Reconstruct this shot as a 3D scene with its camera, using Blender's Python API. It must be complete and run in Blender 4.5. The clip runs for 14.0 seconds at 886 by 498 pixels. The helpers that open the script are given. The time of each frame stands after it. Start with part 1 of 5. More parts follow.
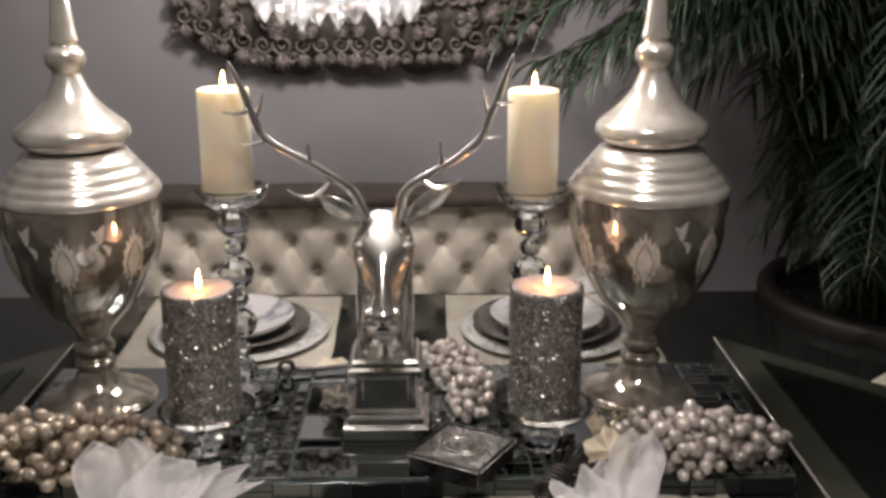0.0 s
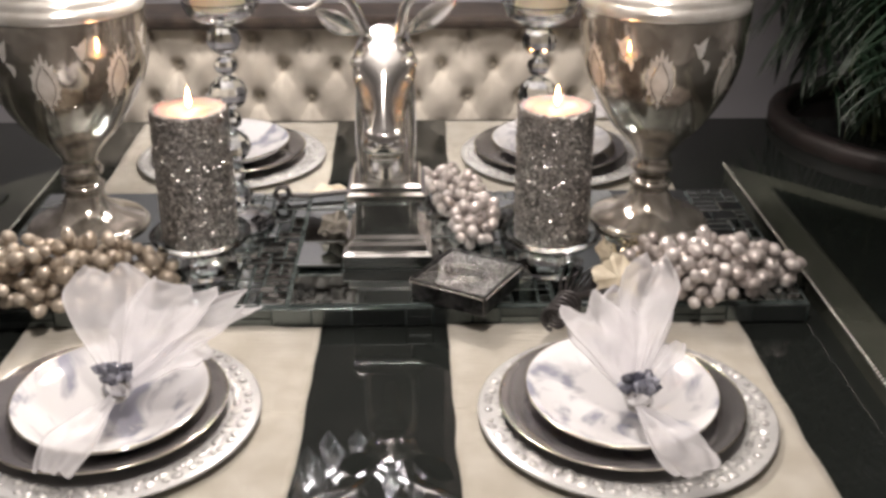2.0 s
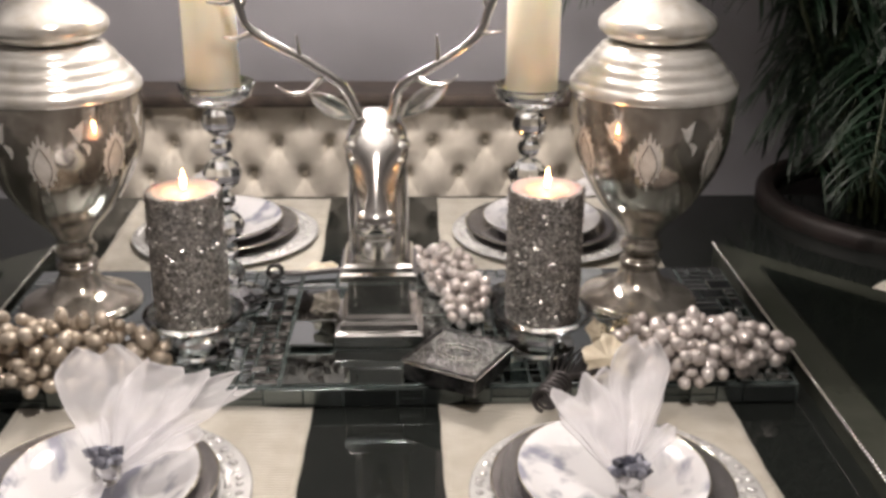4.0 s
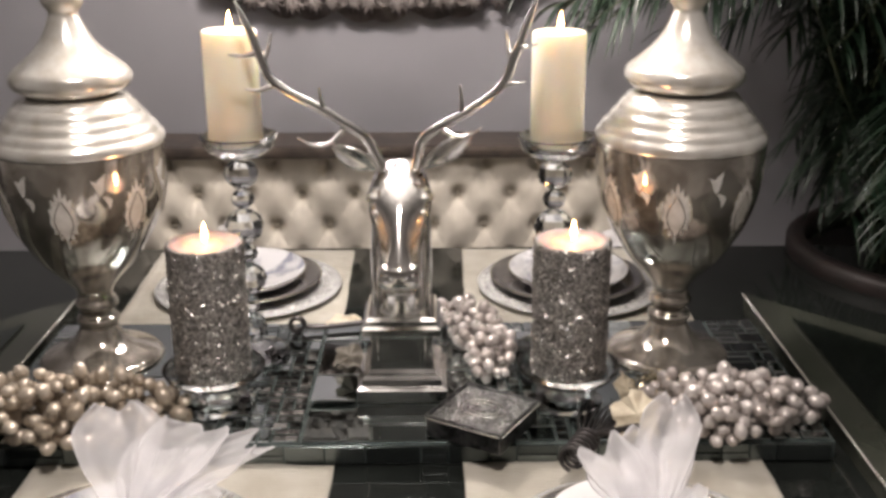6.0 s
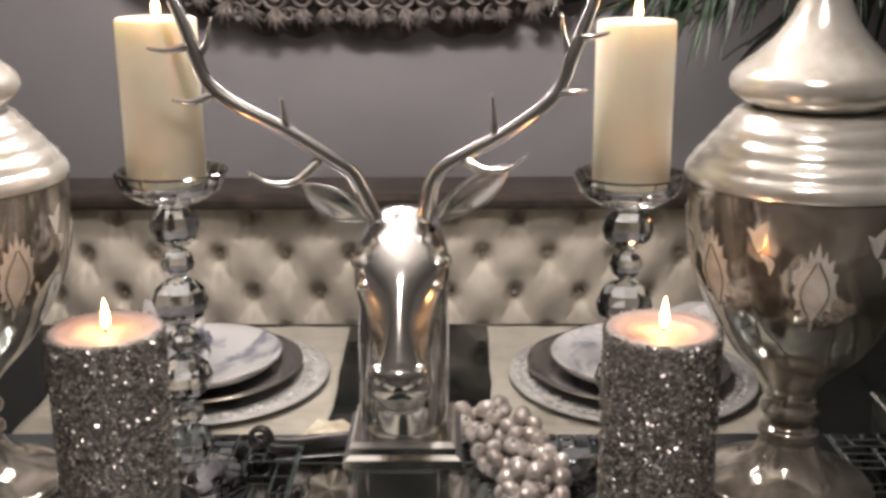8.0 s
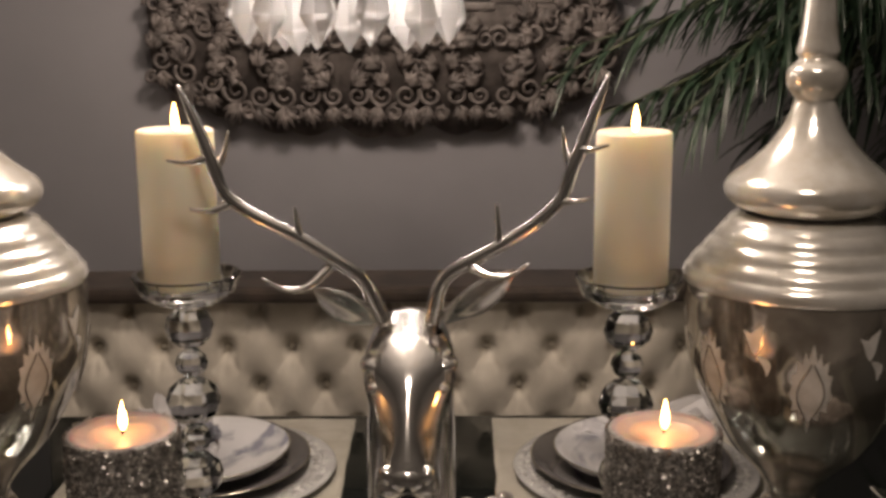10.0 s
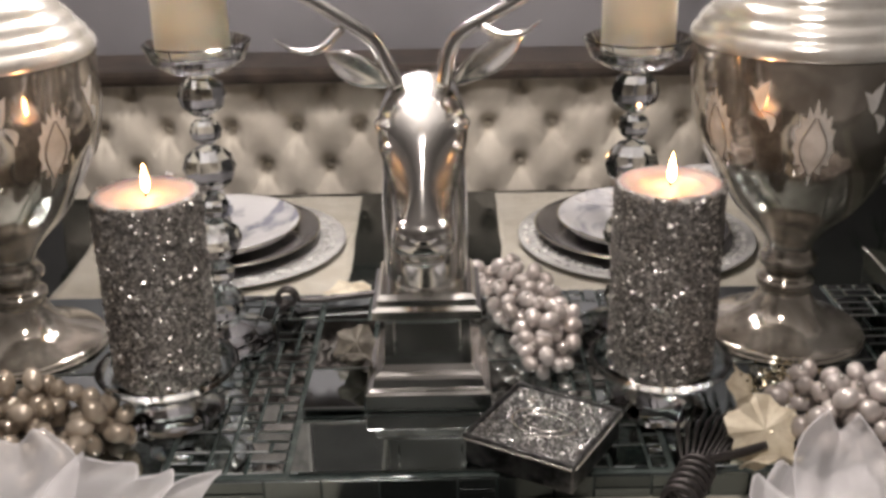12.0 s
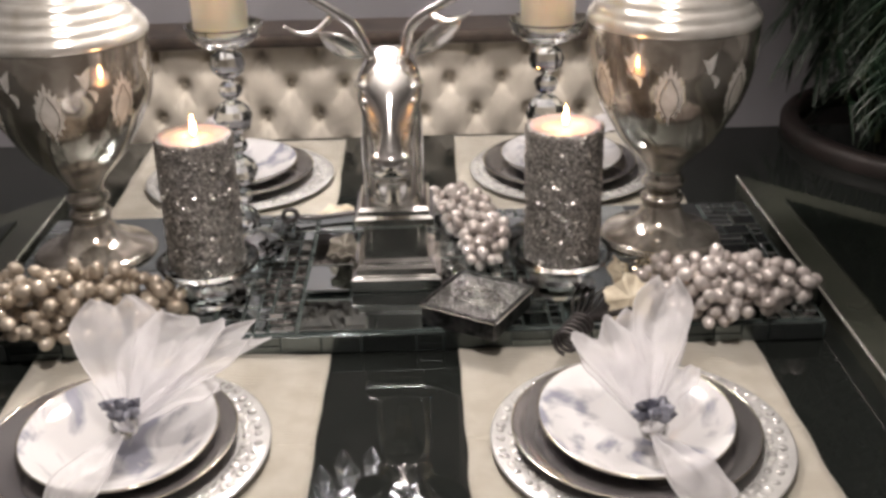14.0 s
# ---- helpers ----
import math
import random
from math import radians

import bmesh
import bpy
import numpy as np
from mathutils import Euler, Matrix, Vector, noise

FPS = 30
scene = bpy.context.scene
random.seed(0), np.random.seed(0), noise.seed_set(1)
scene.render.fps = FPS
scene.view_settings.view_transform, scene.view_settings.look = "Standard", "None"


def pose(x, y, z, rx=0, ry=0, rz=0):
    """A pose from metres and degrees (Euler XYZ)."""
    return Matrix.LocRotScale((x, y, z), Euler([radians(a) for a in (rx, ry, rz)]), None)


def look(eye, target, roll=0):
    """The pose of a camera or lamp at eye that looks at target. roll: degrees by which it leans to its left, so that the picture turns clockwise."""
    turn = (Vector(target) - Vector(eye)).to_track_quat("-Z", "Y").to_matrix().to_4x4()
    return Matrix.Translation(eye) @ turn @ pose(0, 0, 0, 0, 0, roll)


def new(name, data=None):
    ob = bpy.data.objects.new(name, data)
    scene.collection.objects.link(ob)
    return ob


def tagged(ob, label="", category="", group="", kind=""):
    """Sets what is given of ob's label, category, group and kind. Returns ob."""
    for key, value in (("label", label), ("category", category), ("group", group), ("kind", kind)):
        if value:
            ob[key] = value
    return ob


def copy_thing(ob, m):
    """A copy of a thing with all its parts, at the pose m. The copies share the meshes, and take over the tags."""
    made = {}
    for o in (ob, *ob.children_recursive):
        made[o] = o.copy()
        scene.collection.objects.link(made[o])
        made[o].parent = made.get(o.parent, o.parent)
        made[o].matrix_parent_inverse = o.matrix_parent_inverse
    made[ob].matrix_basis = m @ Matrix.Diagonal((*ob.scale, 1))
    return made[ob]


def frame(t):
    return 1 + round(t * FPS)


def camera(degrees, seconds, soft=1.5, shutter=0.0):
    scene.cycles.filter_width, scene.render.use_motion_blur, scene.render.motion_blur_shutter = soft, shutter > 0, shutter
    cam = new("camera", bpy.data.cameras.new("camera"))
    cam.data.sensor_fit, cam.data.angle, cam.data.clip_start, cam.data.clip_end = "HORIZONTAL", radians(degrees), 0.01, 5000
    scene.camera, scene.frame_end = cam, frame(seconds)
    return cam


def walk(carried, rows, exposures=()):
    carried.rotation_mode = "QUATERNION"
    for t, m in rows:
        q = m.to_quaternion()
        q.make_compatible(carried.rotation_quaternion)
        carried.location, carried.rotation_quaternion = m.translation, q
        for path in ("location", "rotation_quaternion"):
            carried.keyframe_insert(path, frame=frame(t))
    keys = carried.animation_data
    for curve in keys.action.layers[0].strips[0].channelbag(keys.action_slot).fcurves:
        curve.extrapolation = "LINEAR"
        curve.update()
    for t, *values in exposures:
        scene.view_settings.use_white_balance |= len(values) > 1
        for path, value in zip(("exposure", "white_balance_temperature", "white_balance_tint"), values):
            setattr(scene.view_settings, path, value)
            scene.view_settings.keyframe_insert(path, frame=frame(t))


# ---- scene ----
cam = camera(44.0, 14.0, soft=3.3)
PATH = [
    (0, look((0.085, -1.513, 1.466), (0.112, 0.404, 0.895), -0.28)),
    (0.5, look((0.089, -1.505, 1.451), (0.112, 0.398, 0.836), -0.82)),
    (1, look((0.089, -1.492, 1.440), (0.105, 0.385, 0.750), -1.25)),
    (1.5, look((0.078, -1.469, 1.428), (0.097, 0.360, 0.619), -0.45)),
    (2, look((0.069, -1.456, 1.424), (0.110, 0.355, 0.577), 0.05)),
    (2.5, look((0.067, -1.454, 1.439), (0.133, 0.366, 0.611), 0.62)),
    (3, look((0.065, -1.451, 1.441), (0.135, 0.387, 0.655), 0.64)),
    (5.5, look((0.076, -1.476, 1.452), (0.095, 0.405, 0.773), -0.24)),
    (6, look((0.073, -1.435, 1.442), (0.082, 0.456, 0.789), -0.30)),
    (6.5, look((0.076, -1.206, 1.382), (0.076, 0.684, 0.728), -0.56)),
    (7, look((0.071, -1.080, 1.336), (0.072, 0.822, 0.718), -0.30)),
    (7.5, look((0.076, -0.997, 1.325), (0.047, 0.908, 0.714), -0.29)),
    (8, look((0.070, -0.987, 1.316), (0.049, 0.936, 0.765), -0.32)),
    (8.5, look((0.067, -0.986, 1.332), (0.050, 0.955, 0.831), -0.21)),
    (8.7, look((0.068, -0.987, 1.342), (0.050, 0.960, 0.855), -0.22)),
    (10.8, look((0.061, -1.027, 1.351), (0.036, 0.941, 0.953), -0.47)),
    (11, look((0.055, -1.004, 1.363), (0.043, 0.942, 0.863), -0.48)),
    (11.5, look((0.041, -1.013, 1.325), (0.057, 0.890, 0.688), -0.48)),
    (12, look((0.047, -1.046, 1.318), (0.035, 0.805, 0.560), -1.25)),
    (12.5, look((0.065, -1.123, 1.338), (0.025, 0.698, 0.511), -1.86)),
    (13, look((0.070, -1.298, 1.395), (0.033, 0.504, 0.529), -1.93)),
    (13.5, look((0.077, -1.419, 1.439), (0.059, 0.377, 0.559), -1.72)),
    (14, look((0.076, -1.430, 1.442), (0.091, 0.383, 0.598), -1.41)),
]
EXPOSURES = [(0, 0.51, 6950, 16), (0.5, 0.71, 6900, 16), (1.0, 0.95, 6900, 16), (2.0, 1.13, 6900, 16), (3.0, 1.07, 6900, 16), (5.5, 1.05, 6900, 16), (6.5, 1.05, 6900, 16), (7.0, 0.89, 6900, 16), (7.5, 0.77, 6900, 16), (8.5, 0.35, 7350, 17), (10.8, -0.21, 8200, 20), (11.2, -0.13, 8200, 20), (11.6, 0.45, 7300, 18), (12.0, 0.73, 6900, 16), (12.5, 0.89, 6900, 16), (14, 1.03, 6900, 16)]
walk(cam, PATH, EXPOSURES)

from math import sin, cos, pi, sqrt, exp

# ---- world and light ----
world = bpy.data.worlds.new("night_room")
scene.world = world
world.use_nodes = True
world.node_tree.nodes["Background"].inputs["Color"].default_value = (0.60, 0.62, 0.70, 1)
world.node_tree.nodes["Background"].inputs["Strength"].default_value = 0.02


def lamp(name, kind, energy, colour, m, size=0.05, spot=None):
    data = bpy.data.lights.new(name, kind)
    data.energy, data.color = energy, colour
    if kind == "AREA":
        data.shape, data.size = "DISK", size
    else:
        data.shadow_soft_size = size
    if spot:
        data.spot_size, data.spot_blend = radians(spot), 0.6
    ob = new(name, data)
    ob.matrix_world = m
    return ob


COOL = (1.0, 0.955, 0.90)
WARM = (1.0, 0.50, 0.20)
for k in range(4):
    a = 0.5 + k * math.pi / 2
    lamp("chandelier_light", "POINT", 6.0, COOL, pose(-0.055 + 0.06 * math.cos(a), 0.25 + 0.06 * math.sin(a), 1.72), 0.035)
# assumed ceiling light, unseen: fills the front, placed for the statue's nose highlight
ASSUMED_DOWNLIGHTS = [(0.03, -0.98)]
for dx, dy in ASSUMED_DOWNLIGHTS:
    lamp("assumed_downlight_lamp", "AREA", 10.4, COOL, pose(dx, dy, 2.485), 0.20)
FLAMES = [(-0.2195, -0.135, 1.016), (0.2415, -0.135, 1.016), (-0.200, 0.02, 1.268), (0.235, 0.02, 1.262)]
for f in FLAMES:
    lamp("flame_light", "POINT", 0.052, WARM, pose(*f), 0.008)


# ---- materials ----
def mat(name, colour=(0.5, 0.5, 0.5), rough=0.5, metal=0.0, **more):
    m = bpy.data.materials.new(name)
    m.use_nodes = True
    b = m.node_tree.nodes["Principled BSDF"]
    b.inputs["Base Color"].default_value = (*colour, 1)
    b.inputs["Roughness"].default_value = rough
    b.inputs["Metallic"].default_value = metal
    for key, value in more.items():
        b.inputs[key.replace("_", " ")].default_value = value
    return m


def node(m, kind, **values):
    n = m.node_tree.nodes.new(kind)
    for key, value in values.items():
        n.inputs[key.replace("_", " ")].default_value = value
    return n


def link(m, a, b):
    m.node_tree.links.new(a, b)


def bsdf(m):
    return m.node_tree.nodes["Principled BSDF"]


def coords(m, kind="Object"):
    return m.node_tree.nodes.new("ShaderNodeTexCoord").outputs[kind]


def vary(m, a, b, scale=8.0, detail=6.0, low=0.35, high=0.65, to="Base Color", where=None, distortion=0.0):
    """Noise between two colours (or two values) on one input."""
    n = node(m, "ShaderNodeTexNoise", Scale=scale, Detail=detail, Distortion=distortion)
    link(m, where or coords(m), n.inputs["Vector"])
    r = m.node_tree.nodes.new("ShaderNodeValToRGB")
    e = r.color_ramp.elements
    e[0].position, e[1].position = low, high
    wide = lambda c: (*c, 1) if isinstance(c, tuple) else (c, c, c, 1)
    e[0].color, e[1].color = wide(a), wide(b)
    link(m, n.outputs["Fac"], r.inputs["Fac"])
    link(m, r.outputs["Color"], bsdf(m).inputs[to])
    return r


def bump(m, scale=60.0, strength=0.2, depth=0.002, detail=4.0, kind="ShaderNodeTexNoise"):
    n = node(m, kind, Scale=scale)
    if kind == "ShaderNodeTexNoise":
        n.inputs["Detail"].default_value = detail
    link(m, coords(m), n.inputs["Vector"])
    k = node(m, "ShaderNodeBump", Strength=strength, Distance=depth)
    link(m, n.outputs[0], k.inputs["Height"])
    link(m, k.outputs["Normal"], bsdf(m).inputs["Normal"])


def per_piece(m, a, b, to="Base Color", island=False):
    """A shade for each piece, between a and b."""
    n = m.node_tree.nodes.new("ShaderNodeNewGeometry" if island else "ShaderNodeObjectInfo")
    r = m.node_tree.nodes.new("ShaderNodeValToRGB")
    wide = lambda c: (*c, 1) if isinstance(c, tuple) else (c, c, c, 1)
    r.color_ramp.elements[0].color, r.color_ramp.elements[1].color = wide(a), wide(b)
    link(m, n.outputs["Random Per Island" if island else "Random"], r.inputs["Fac"])
    link(m, r.outputs["Color"], bsdf(m).inputs[to])


WALL = mat("wall_paint", rough=0.75)
vary(WALL, (0.180, 0.176, 0.192), (0.225, 0.220, 0.238), scale=1.5, detail=8)
bump(WALL, 220, 0.12, 0.001)
# pale paint for the unseen walls only, to bounce light onto the table
BOUNCE_WALL = mat("bounce_wall_paint", rough=0.75)
vary(BOUNCE_WALL, (0.66, 0.65, 0.64), (0.74, 0.73, 0.72), scale=1.5, detail=8)
CEIL = mat("ceiling_paint", (0.75, 0.74, 0.73), 0.9)
vary(CEIL, (0.70, 0.69, 0.68), (0.78, 0.77, 0.76), scale=1.2)
# the unseen floor is pale for the same bounce light
FLOOR = mat("floor_tile", rough=0.25)
vary(FLOOR, (0.30, 0.29, 0.28), (0.40, 0.39, 0.375), scale=3, detail=9, distortion=1.0)
TRIM = mat("trim_paint", rough=0.5)
vary(TRIM, (0.40, 0.39, 0.41), (0.46, 0.45, 0.47), scale=6)
GLASS_TOP = mat("black_glass", (0.012, 0.014, 0.013), 0.03, Specular_IOR_Level=0.32)
vary(GLASS_TOP, 0.008, 0.035, scale=5, detail=8, to="Roughness")
GREEN_GLASS = mat("smoked_mirror", (0.055, 0.068, 0.060), 0.06, 0.85)
vary(GREEN_GLASS, 0.04, 0.14, scale=7, detail=8, to="Roughness")
GREEN_BAND = mat("smoked_mirror_bevel", (0.05, 0.055, 0.045), 0.22, 0.35)
vary(GREEN_BAND, (0.045, 0.050, 0.040), (0.075, 0.080, 0.065), scale=9)
DARK_WOOD = mat("dark_wood", rough=0.4)
vary(DARK_WOOD, (0.025, 0.020, 0.017), (0.06, 0.045, 0.036), scale=14, detail=8, distortion=1.5)
STEEL_BEAD = mat("steel_bead", (0.75, 0.74, 0.70), 0.2, 1.0)
# matte stand-in for unseen mirror glass, so it returns no lamp glow
DARK_PANEL = mat("matte_dark_panel", rough=0.8, Specular_IOR_Level=0.2)
vary(DARK_PANEL, (0.022, 0.020, 0.020), (0.05, 0.046, 0.045), scale=9, detail=8)
TILE = mat("mirror_tile_glass", (0.6, 0.66, 0.66), 0.03, 1.0)
per_piece(TILE, (0.30, 0.35, 0.35), (0.80, 0.86, 0.86))
SMOKED = mat("smoked_tile_glass", rough=0.26, metal=0.9)
per_piece(SMOKED, (0.05, 0.06, 0.06), (0.22, 0.25, 0.25))
TRAY_EDGE = mat("tray_edge_glass", (0.06, 0.085, 0.08), 0.08, 0.4)
vary(TRAY_EDGE, (0.045, 0.062, 0.06), (0.12, 0.145, 0.14), scale=40)
MAT = mat("woven_mat", rough=0.9, Sheen_Weight=0.2)
mr = vary(MAT, (0.56, 0.52, 0.43), (0.68, 0.645, 0.56), scale=25, detail=8)
w = node(MAT, "ShaderNodeTexWave", Scale=95.0, Distortion=0.8, Detail=2.0)
w.wave_type = "RINGS"
link(MAT, coords(MAT), w.inputs["Vector"])
# shade of the grooves multiplied into the colour, from the bump's own wave
mm = MAT.node_tree.nodes.new("ShaderNodeMixRGB")
mm.blend_type = "MULTIPLY"
mm.inputs[0].default_value = 0.30
link(MAT, mr.outputs["Color"], mm.inputs[1])
link(MAT, w.outputs["Color"], mm.inputs[2])
link(MAT, mm.outputs[0], bsdf(MAT).inputs["Base Color"])
k = node(MAT, "ShaderNodeBump", Strength=0.8, Distance=0.002)
link(MAT, w.outputs["Fac"], k.inputs["Height"])
link(MAT, k.outputs["Normal"], bsdf(MAT).inputs["Normal"])
CHARGER = mat("charger_resin", rough=0.22, Coat_Weight=0.4)
vary(CHARGER, (0.40, 0.40, 0.40), (0.52, 0.52, 0.51), scale=22, detail=5)
NACRE = mat("mother_of_pearl", rough=0.13, metal=0.35, Coat_Weight=1.0)
per_piece(NACRE, (0.46, 0.46, 0.45), (0.80, 0.80, 0.78), island=True)
GREY_PLATE = mat("gunmetal_glaze", rough=0.1, metal=0.75)
vary(GREY_PLATE, (0.26, 0.25, 0.255), (0.40, 0.385, 0.385), scale=8, detail=6)
RIM = mat("gilt_rim", (0.75, 0.70, 0.60), 0.15, 1.0)
SWIRL = mat("marbled_porcelain", rough=0.12, Coat_Weight=0.5)
oi = SWIRL.node_tree.nodes.new("ShaderNodeObjectInfo")
sh = SWIRL.node_tree.nodes.new("ShaderNodeVectorMath")
sh.operation = "ADD"
link(SWIRL, coords(SWIRL), sh.inputs[0])
link(SWIRL, oi.outputs["Location"], sh.inputs[1])
r = vary(SWIRL, (0.30, 0.31, 0.37), (0.72, 0.72, 0.73), scale=7.0, detail=4, low=0.35, high=0.49, distortion=2.8, where=sh.outputs[0])
ROCK = mat("amethyst_crystal", rough=0.12, Coat_Weight=0.5)
per_piece(ROCK, (0.045, 0.047, 0.068), (0.34, 0.35, 0.41))
WAX = mat("ivory_wax", (0.86, 0.82, 0.68), 0.45, Subsurface_Weight=0.5, Subsurface_Scale=0.03)
bsdf(WAX).inputs["Subsurface Radius"].default_value = (1.0, 0.8, 0.5)
vary(WAX, (0.83, 0.79, 0.645), (0.90, 0.865, 0.73), scale=12)
bump(WAX, 35, 0.1, 0.002)
PINK_WAX = mat("greyish_pink_wax", (0.62, 0.47, 0.44), 0.4, Subsurface_Weight=0.4, Subsurface_Scale=0.02)
vary(PINK_WAX, (0.38, 0.26, 0.25), (0.52, 0.37, 0.355), scale=30)
bump(PINK_WAX, 60, 0.4, 0.003)
GLITTER_BASE = mat("glitter_coat", rough=0.5, metal=0.5)
vary(GLITTER_BASE, (0.15, 0.142, 0.135), (0.44, 0.425, 0.41), scale=160, detail=3)
bump(GLITTER_BASE, 350, 0.9, 0.002)
LID_FLAKE = mat("fine_silver_glitter", rough=0.28, metal=1.0)
per_piece(LID_FLAKE, (0.07, 0.07, 0.07), (0.85, 0.85, 0.84), island=True)
DARK_GLITTER = mat("dark_glitter_coat", rough=0.5, metal=0.5)
vary(DARK_GLITTER, (0.05, 0.05, 0.05), (0.20, 0.20, 0.20), scale=220, detail=3)
bump(DARK_GLITTER, 400, 0.9, 0.002)
FLAKE = mat("glitter_flake", rough=0.40, metal=1.0)
per_piece(FLAKE, (0.22, 0.205, 0.195), (0.92, 0.89, 0.86), island=True)
WICK = mat("burnt_wick", (0.02, 0.015, 0.012), 0.9)
FLAME = mat("flame", (1, 0.6, 0.25))
bsdf(FLAME).inputs["Emission Color"].default_value = (1.0, 0.50, 0.16, 1)
bsdf(FLAME).inputs["Emission Strength"].default_value = 34.0
CRYSTAL = mat("cut_crystal", (0.96, 0.98, 0.98), 0.01, Transmission_Weight=1.0, IOR=1.5)
DROP = mat("bright_cut_crystal", (0.97, 0.98, 1.0), 0.03, Transmission_Weight=0.72, IOR=1.5)
CLEAR = mat("clear_glass", (0.95, 0.98, 0.97), 0.015, Transmission_Weight=1.0, IOR=1.45)
CHROME = mat("polished_silver", (0.84, 0.83, 0.81), 0.12, 1.0)
vary(CHROME, 0.10, 0.20, scale=30, detail=5, to="Roughness")
MERCURY = mat("mercury_glass", rough=0.20, metal=0.62)
vary(MERCURY, (0.70, 0.665, 0.60), (0.93, 0.91, 0.86), scale=26, detail=9, low=0.36, high=0.58)
n = node(MERCURY, "ShaderNodeTexNoise", Scale=90.0, Detail=6.0)
link(MERCURY, coords(MERCURY), n.inputs["Vector"])
k = node(MERCURY, "ShaderNodeBump", Strength=0.32, Distance=0.0012)
link(MERCURY, n.outputs["Fac"], k.inputs["Height"])
link(MERCURY, k.outputs["Normal"], bsdf(MERCURY).inputs["Normal"])
MERCURY_BODY = mat("worn_mercury_glass", rough=0.09, metal=0.8)
vary(MERCURY_BODY, (0.30, 0.27, 0.23), (0.82, 0.77, 0.70), scale=17, detail=9, low=0.34, high=0.66, distortion=0.6)
n = node(MERCURY_BODY, "ShaderNodeTexVoronoi", Scale=55.0)
link(MERCURY_BODY, coords(MERCURY_BODY), n.inputs["Vector"])
k = node(MERCURY_BODY, "ShaderNodeBump", Strength=0.16, Distance=0.0012)
link(MERCURY_BODY, n.outputs["Distance"], k.inputs["Height"])
link(MERCURY_BODY, k.outputs["Normal"], bsdf(MERCURY_BODY).inputs["Normal"])
MOTIF = mat("frosted_motif", rough=0.4, metal=0.15)
vary(MOTIF, (0.66, 0.64, 0.60), (0.88, 0.86, 0.83), scale=60)
PEARL = mat("pearl_bead", rough=0.2, metal=0.35, Coat_Weight=0.5)
per_piece(PEARL, (0.44, 0.39, 0.37), (0.72, 0.67, 0.65))
PEARL_GOLD = mat("champagne_pearl_bead", rough=0.2, metal=0.4, Coat_Weight=0.5)
per_piece(PEARL_GOLD, (0.36, 0.295, 0.225), (0.62, 0.545, 0.46))
STEM = mat("dark_wire_stem", (0.06, 0.055, 0.055), 0.35, 0.6)
LEAF = mat("cream_glitter_leaf", rough=0.5, metal=0.2)
vary(LEAF, (0.58, 0.50, 0.37), (0.82, 0.75, 0.60), scale=60, detail=6)
bump(LEAF, 300, 0.7, 0.001)
GREY_LEAF = mat("dull_bronze_leaf", rough=0.5, metal=0.4)
vary(GREY_LEAF, (0.06, 0.052, 0.042), (0.17, 0.155, 0.13), scale=60, detail=6)
BOX = mat("pewter", rough=0.3, metal=0.9)
vary(BOX, (0.035, 0.036, 0.038), (0.16, 0.162, 0.165), scale=70, detail=7)
FABRIC = mat("cream_velvet", rough=0.85, Sheen_Weight=0.5, Sheen_Roughness=0.4)
vary(FABRIC, (0.42, 0.385, 0.33), (0.58, 0.54, 0.47), scale=11, detail=9, distortion=0.8)
bump(FABRIC, 260, 0.25, 0.001)
PEWTER_FRAME = mat("antiqued_frame", rough=0.55, metal=0.25)
vary(PEWTER_FRAME, (0.055, 0.047, 0.045), (0.145, 0.125, 0.118), scale=38, detail=7)
bump(PEWTER_FRAME, 120, 0.4, 0.002)
FROND = mat("palm_leaf", rough=0.42)
per_piece(FROND, (0.006, 0.018, 0.010), (0.020, 0.044, 0.024), island=True)
CANE = mat("palm_cane", rough=0.5)
vary(CANE, (0.025, 0.040, 0.018), (0.055, 0.065, 0.028), scale=20)
POT = mat("dark_planter", rough=0.5)
vary(POT, (0.008, 0.007, 0.007), (0.018, 0.014, 0.013), scale=12)
TERRA = mat("planter_rim", rough=0.6)
vary(TERRA, (0.009, 0.007, 0.006), (0.018, 0.011, 0.010), scale=16)
SOIL = mat("soil", (0.03, 0.022, 0.016), 0.95)
BRASS = mat("nickel", (0.62, 0.61, 0.60), 0.2, 1.0)
BULB = mat("lit_bulb", (1, 1, 1))
bsdf(BULB).inputs["Emission Color"].default_value = (0.95, 0.97, 1.0, 1)
bsdf(BULB).inputs["Emission Strength"].default_value = 55.0
# glowing lens of the assumed ceiling light
DISC = mat("assumed_downlight_lens", (1, 1, 1))
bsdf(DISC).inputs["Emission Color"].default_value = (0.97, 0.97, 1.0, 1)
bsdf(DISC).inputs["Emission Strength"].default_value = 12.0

ORGANZA = bpy.data.materials.new("white_organza")
ORGANZA.use_nodes = True
nt = ORGANZA.node_tree
nt.nodes.clear()
out = nt.nodes.new("ShaderNodeOutputMaterial")
mix, mix2 = nt.nodes.new("ShaderNodeMixShader"), nt.nodes.new("ShaderNodeMixShader")
dif, tl, tr = nt.nodes.new("ShaderNodeBsdfDiffuse"), nt.nodes.new("ShaderNodeBsdfTranslucent"), nt.nodes.new("ShaderNodeBsdfTransparent")
dif.inputs["Color"].default_value = (0.90, 0.89, 0.91, 1)
tl.inputs["Color"].default_value = (0.88, 0.87, 0.89, 1)
wv = nt.nodes.new("ShaderNodeTexNoise")
wv.inputs["Scale"].default_value, wv.inputs["Detail"].default_value = 30.0, 5.0
ramp = nt.nodes.new("ShaderNodeMapRange")
ramp.inputs["To Min"].default_value, ramp.inputs["To Max"].default_value = 0.40, 0.60
nt.links.new(nt.nodes.new("ShaderNodeTexCoord").outputs["Object"], wv.inputs["Vector"])
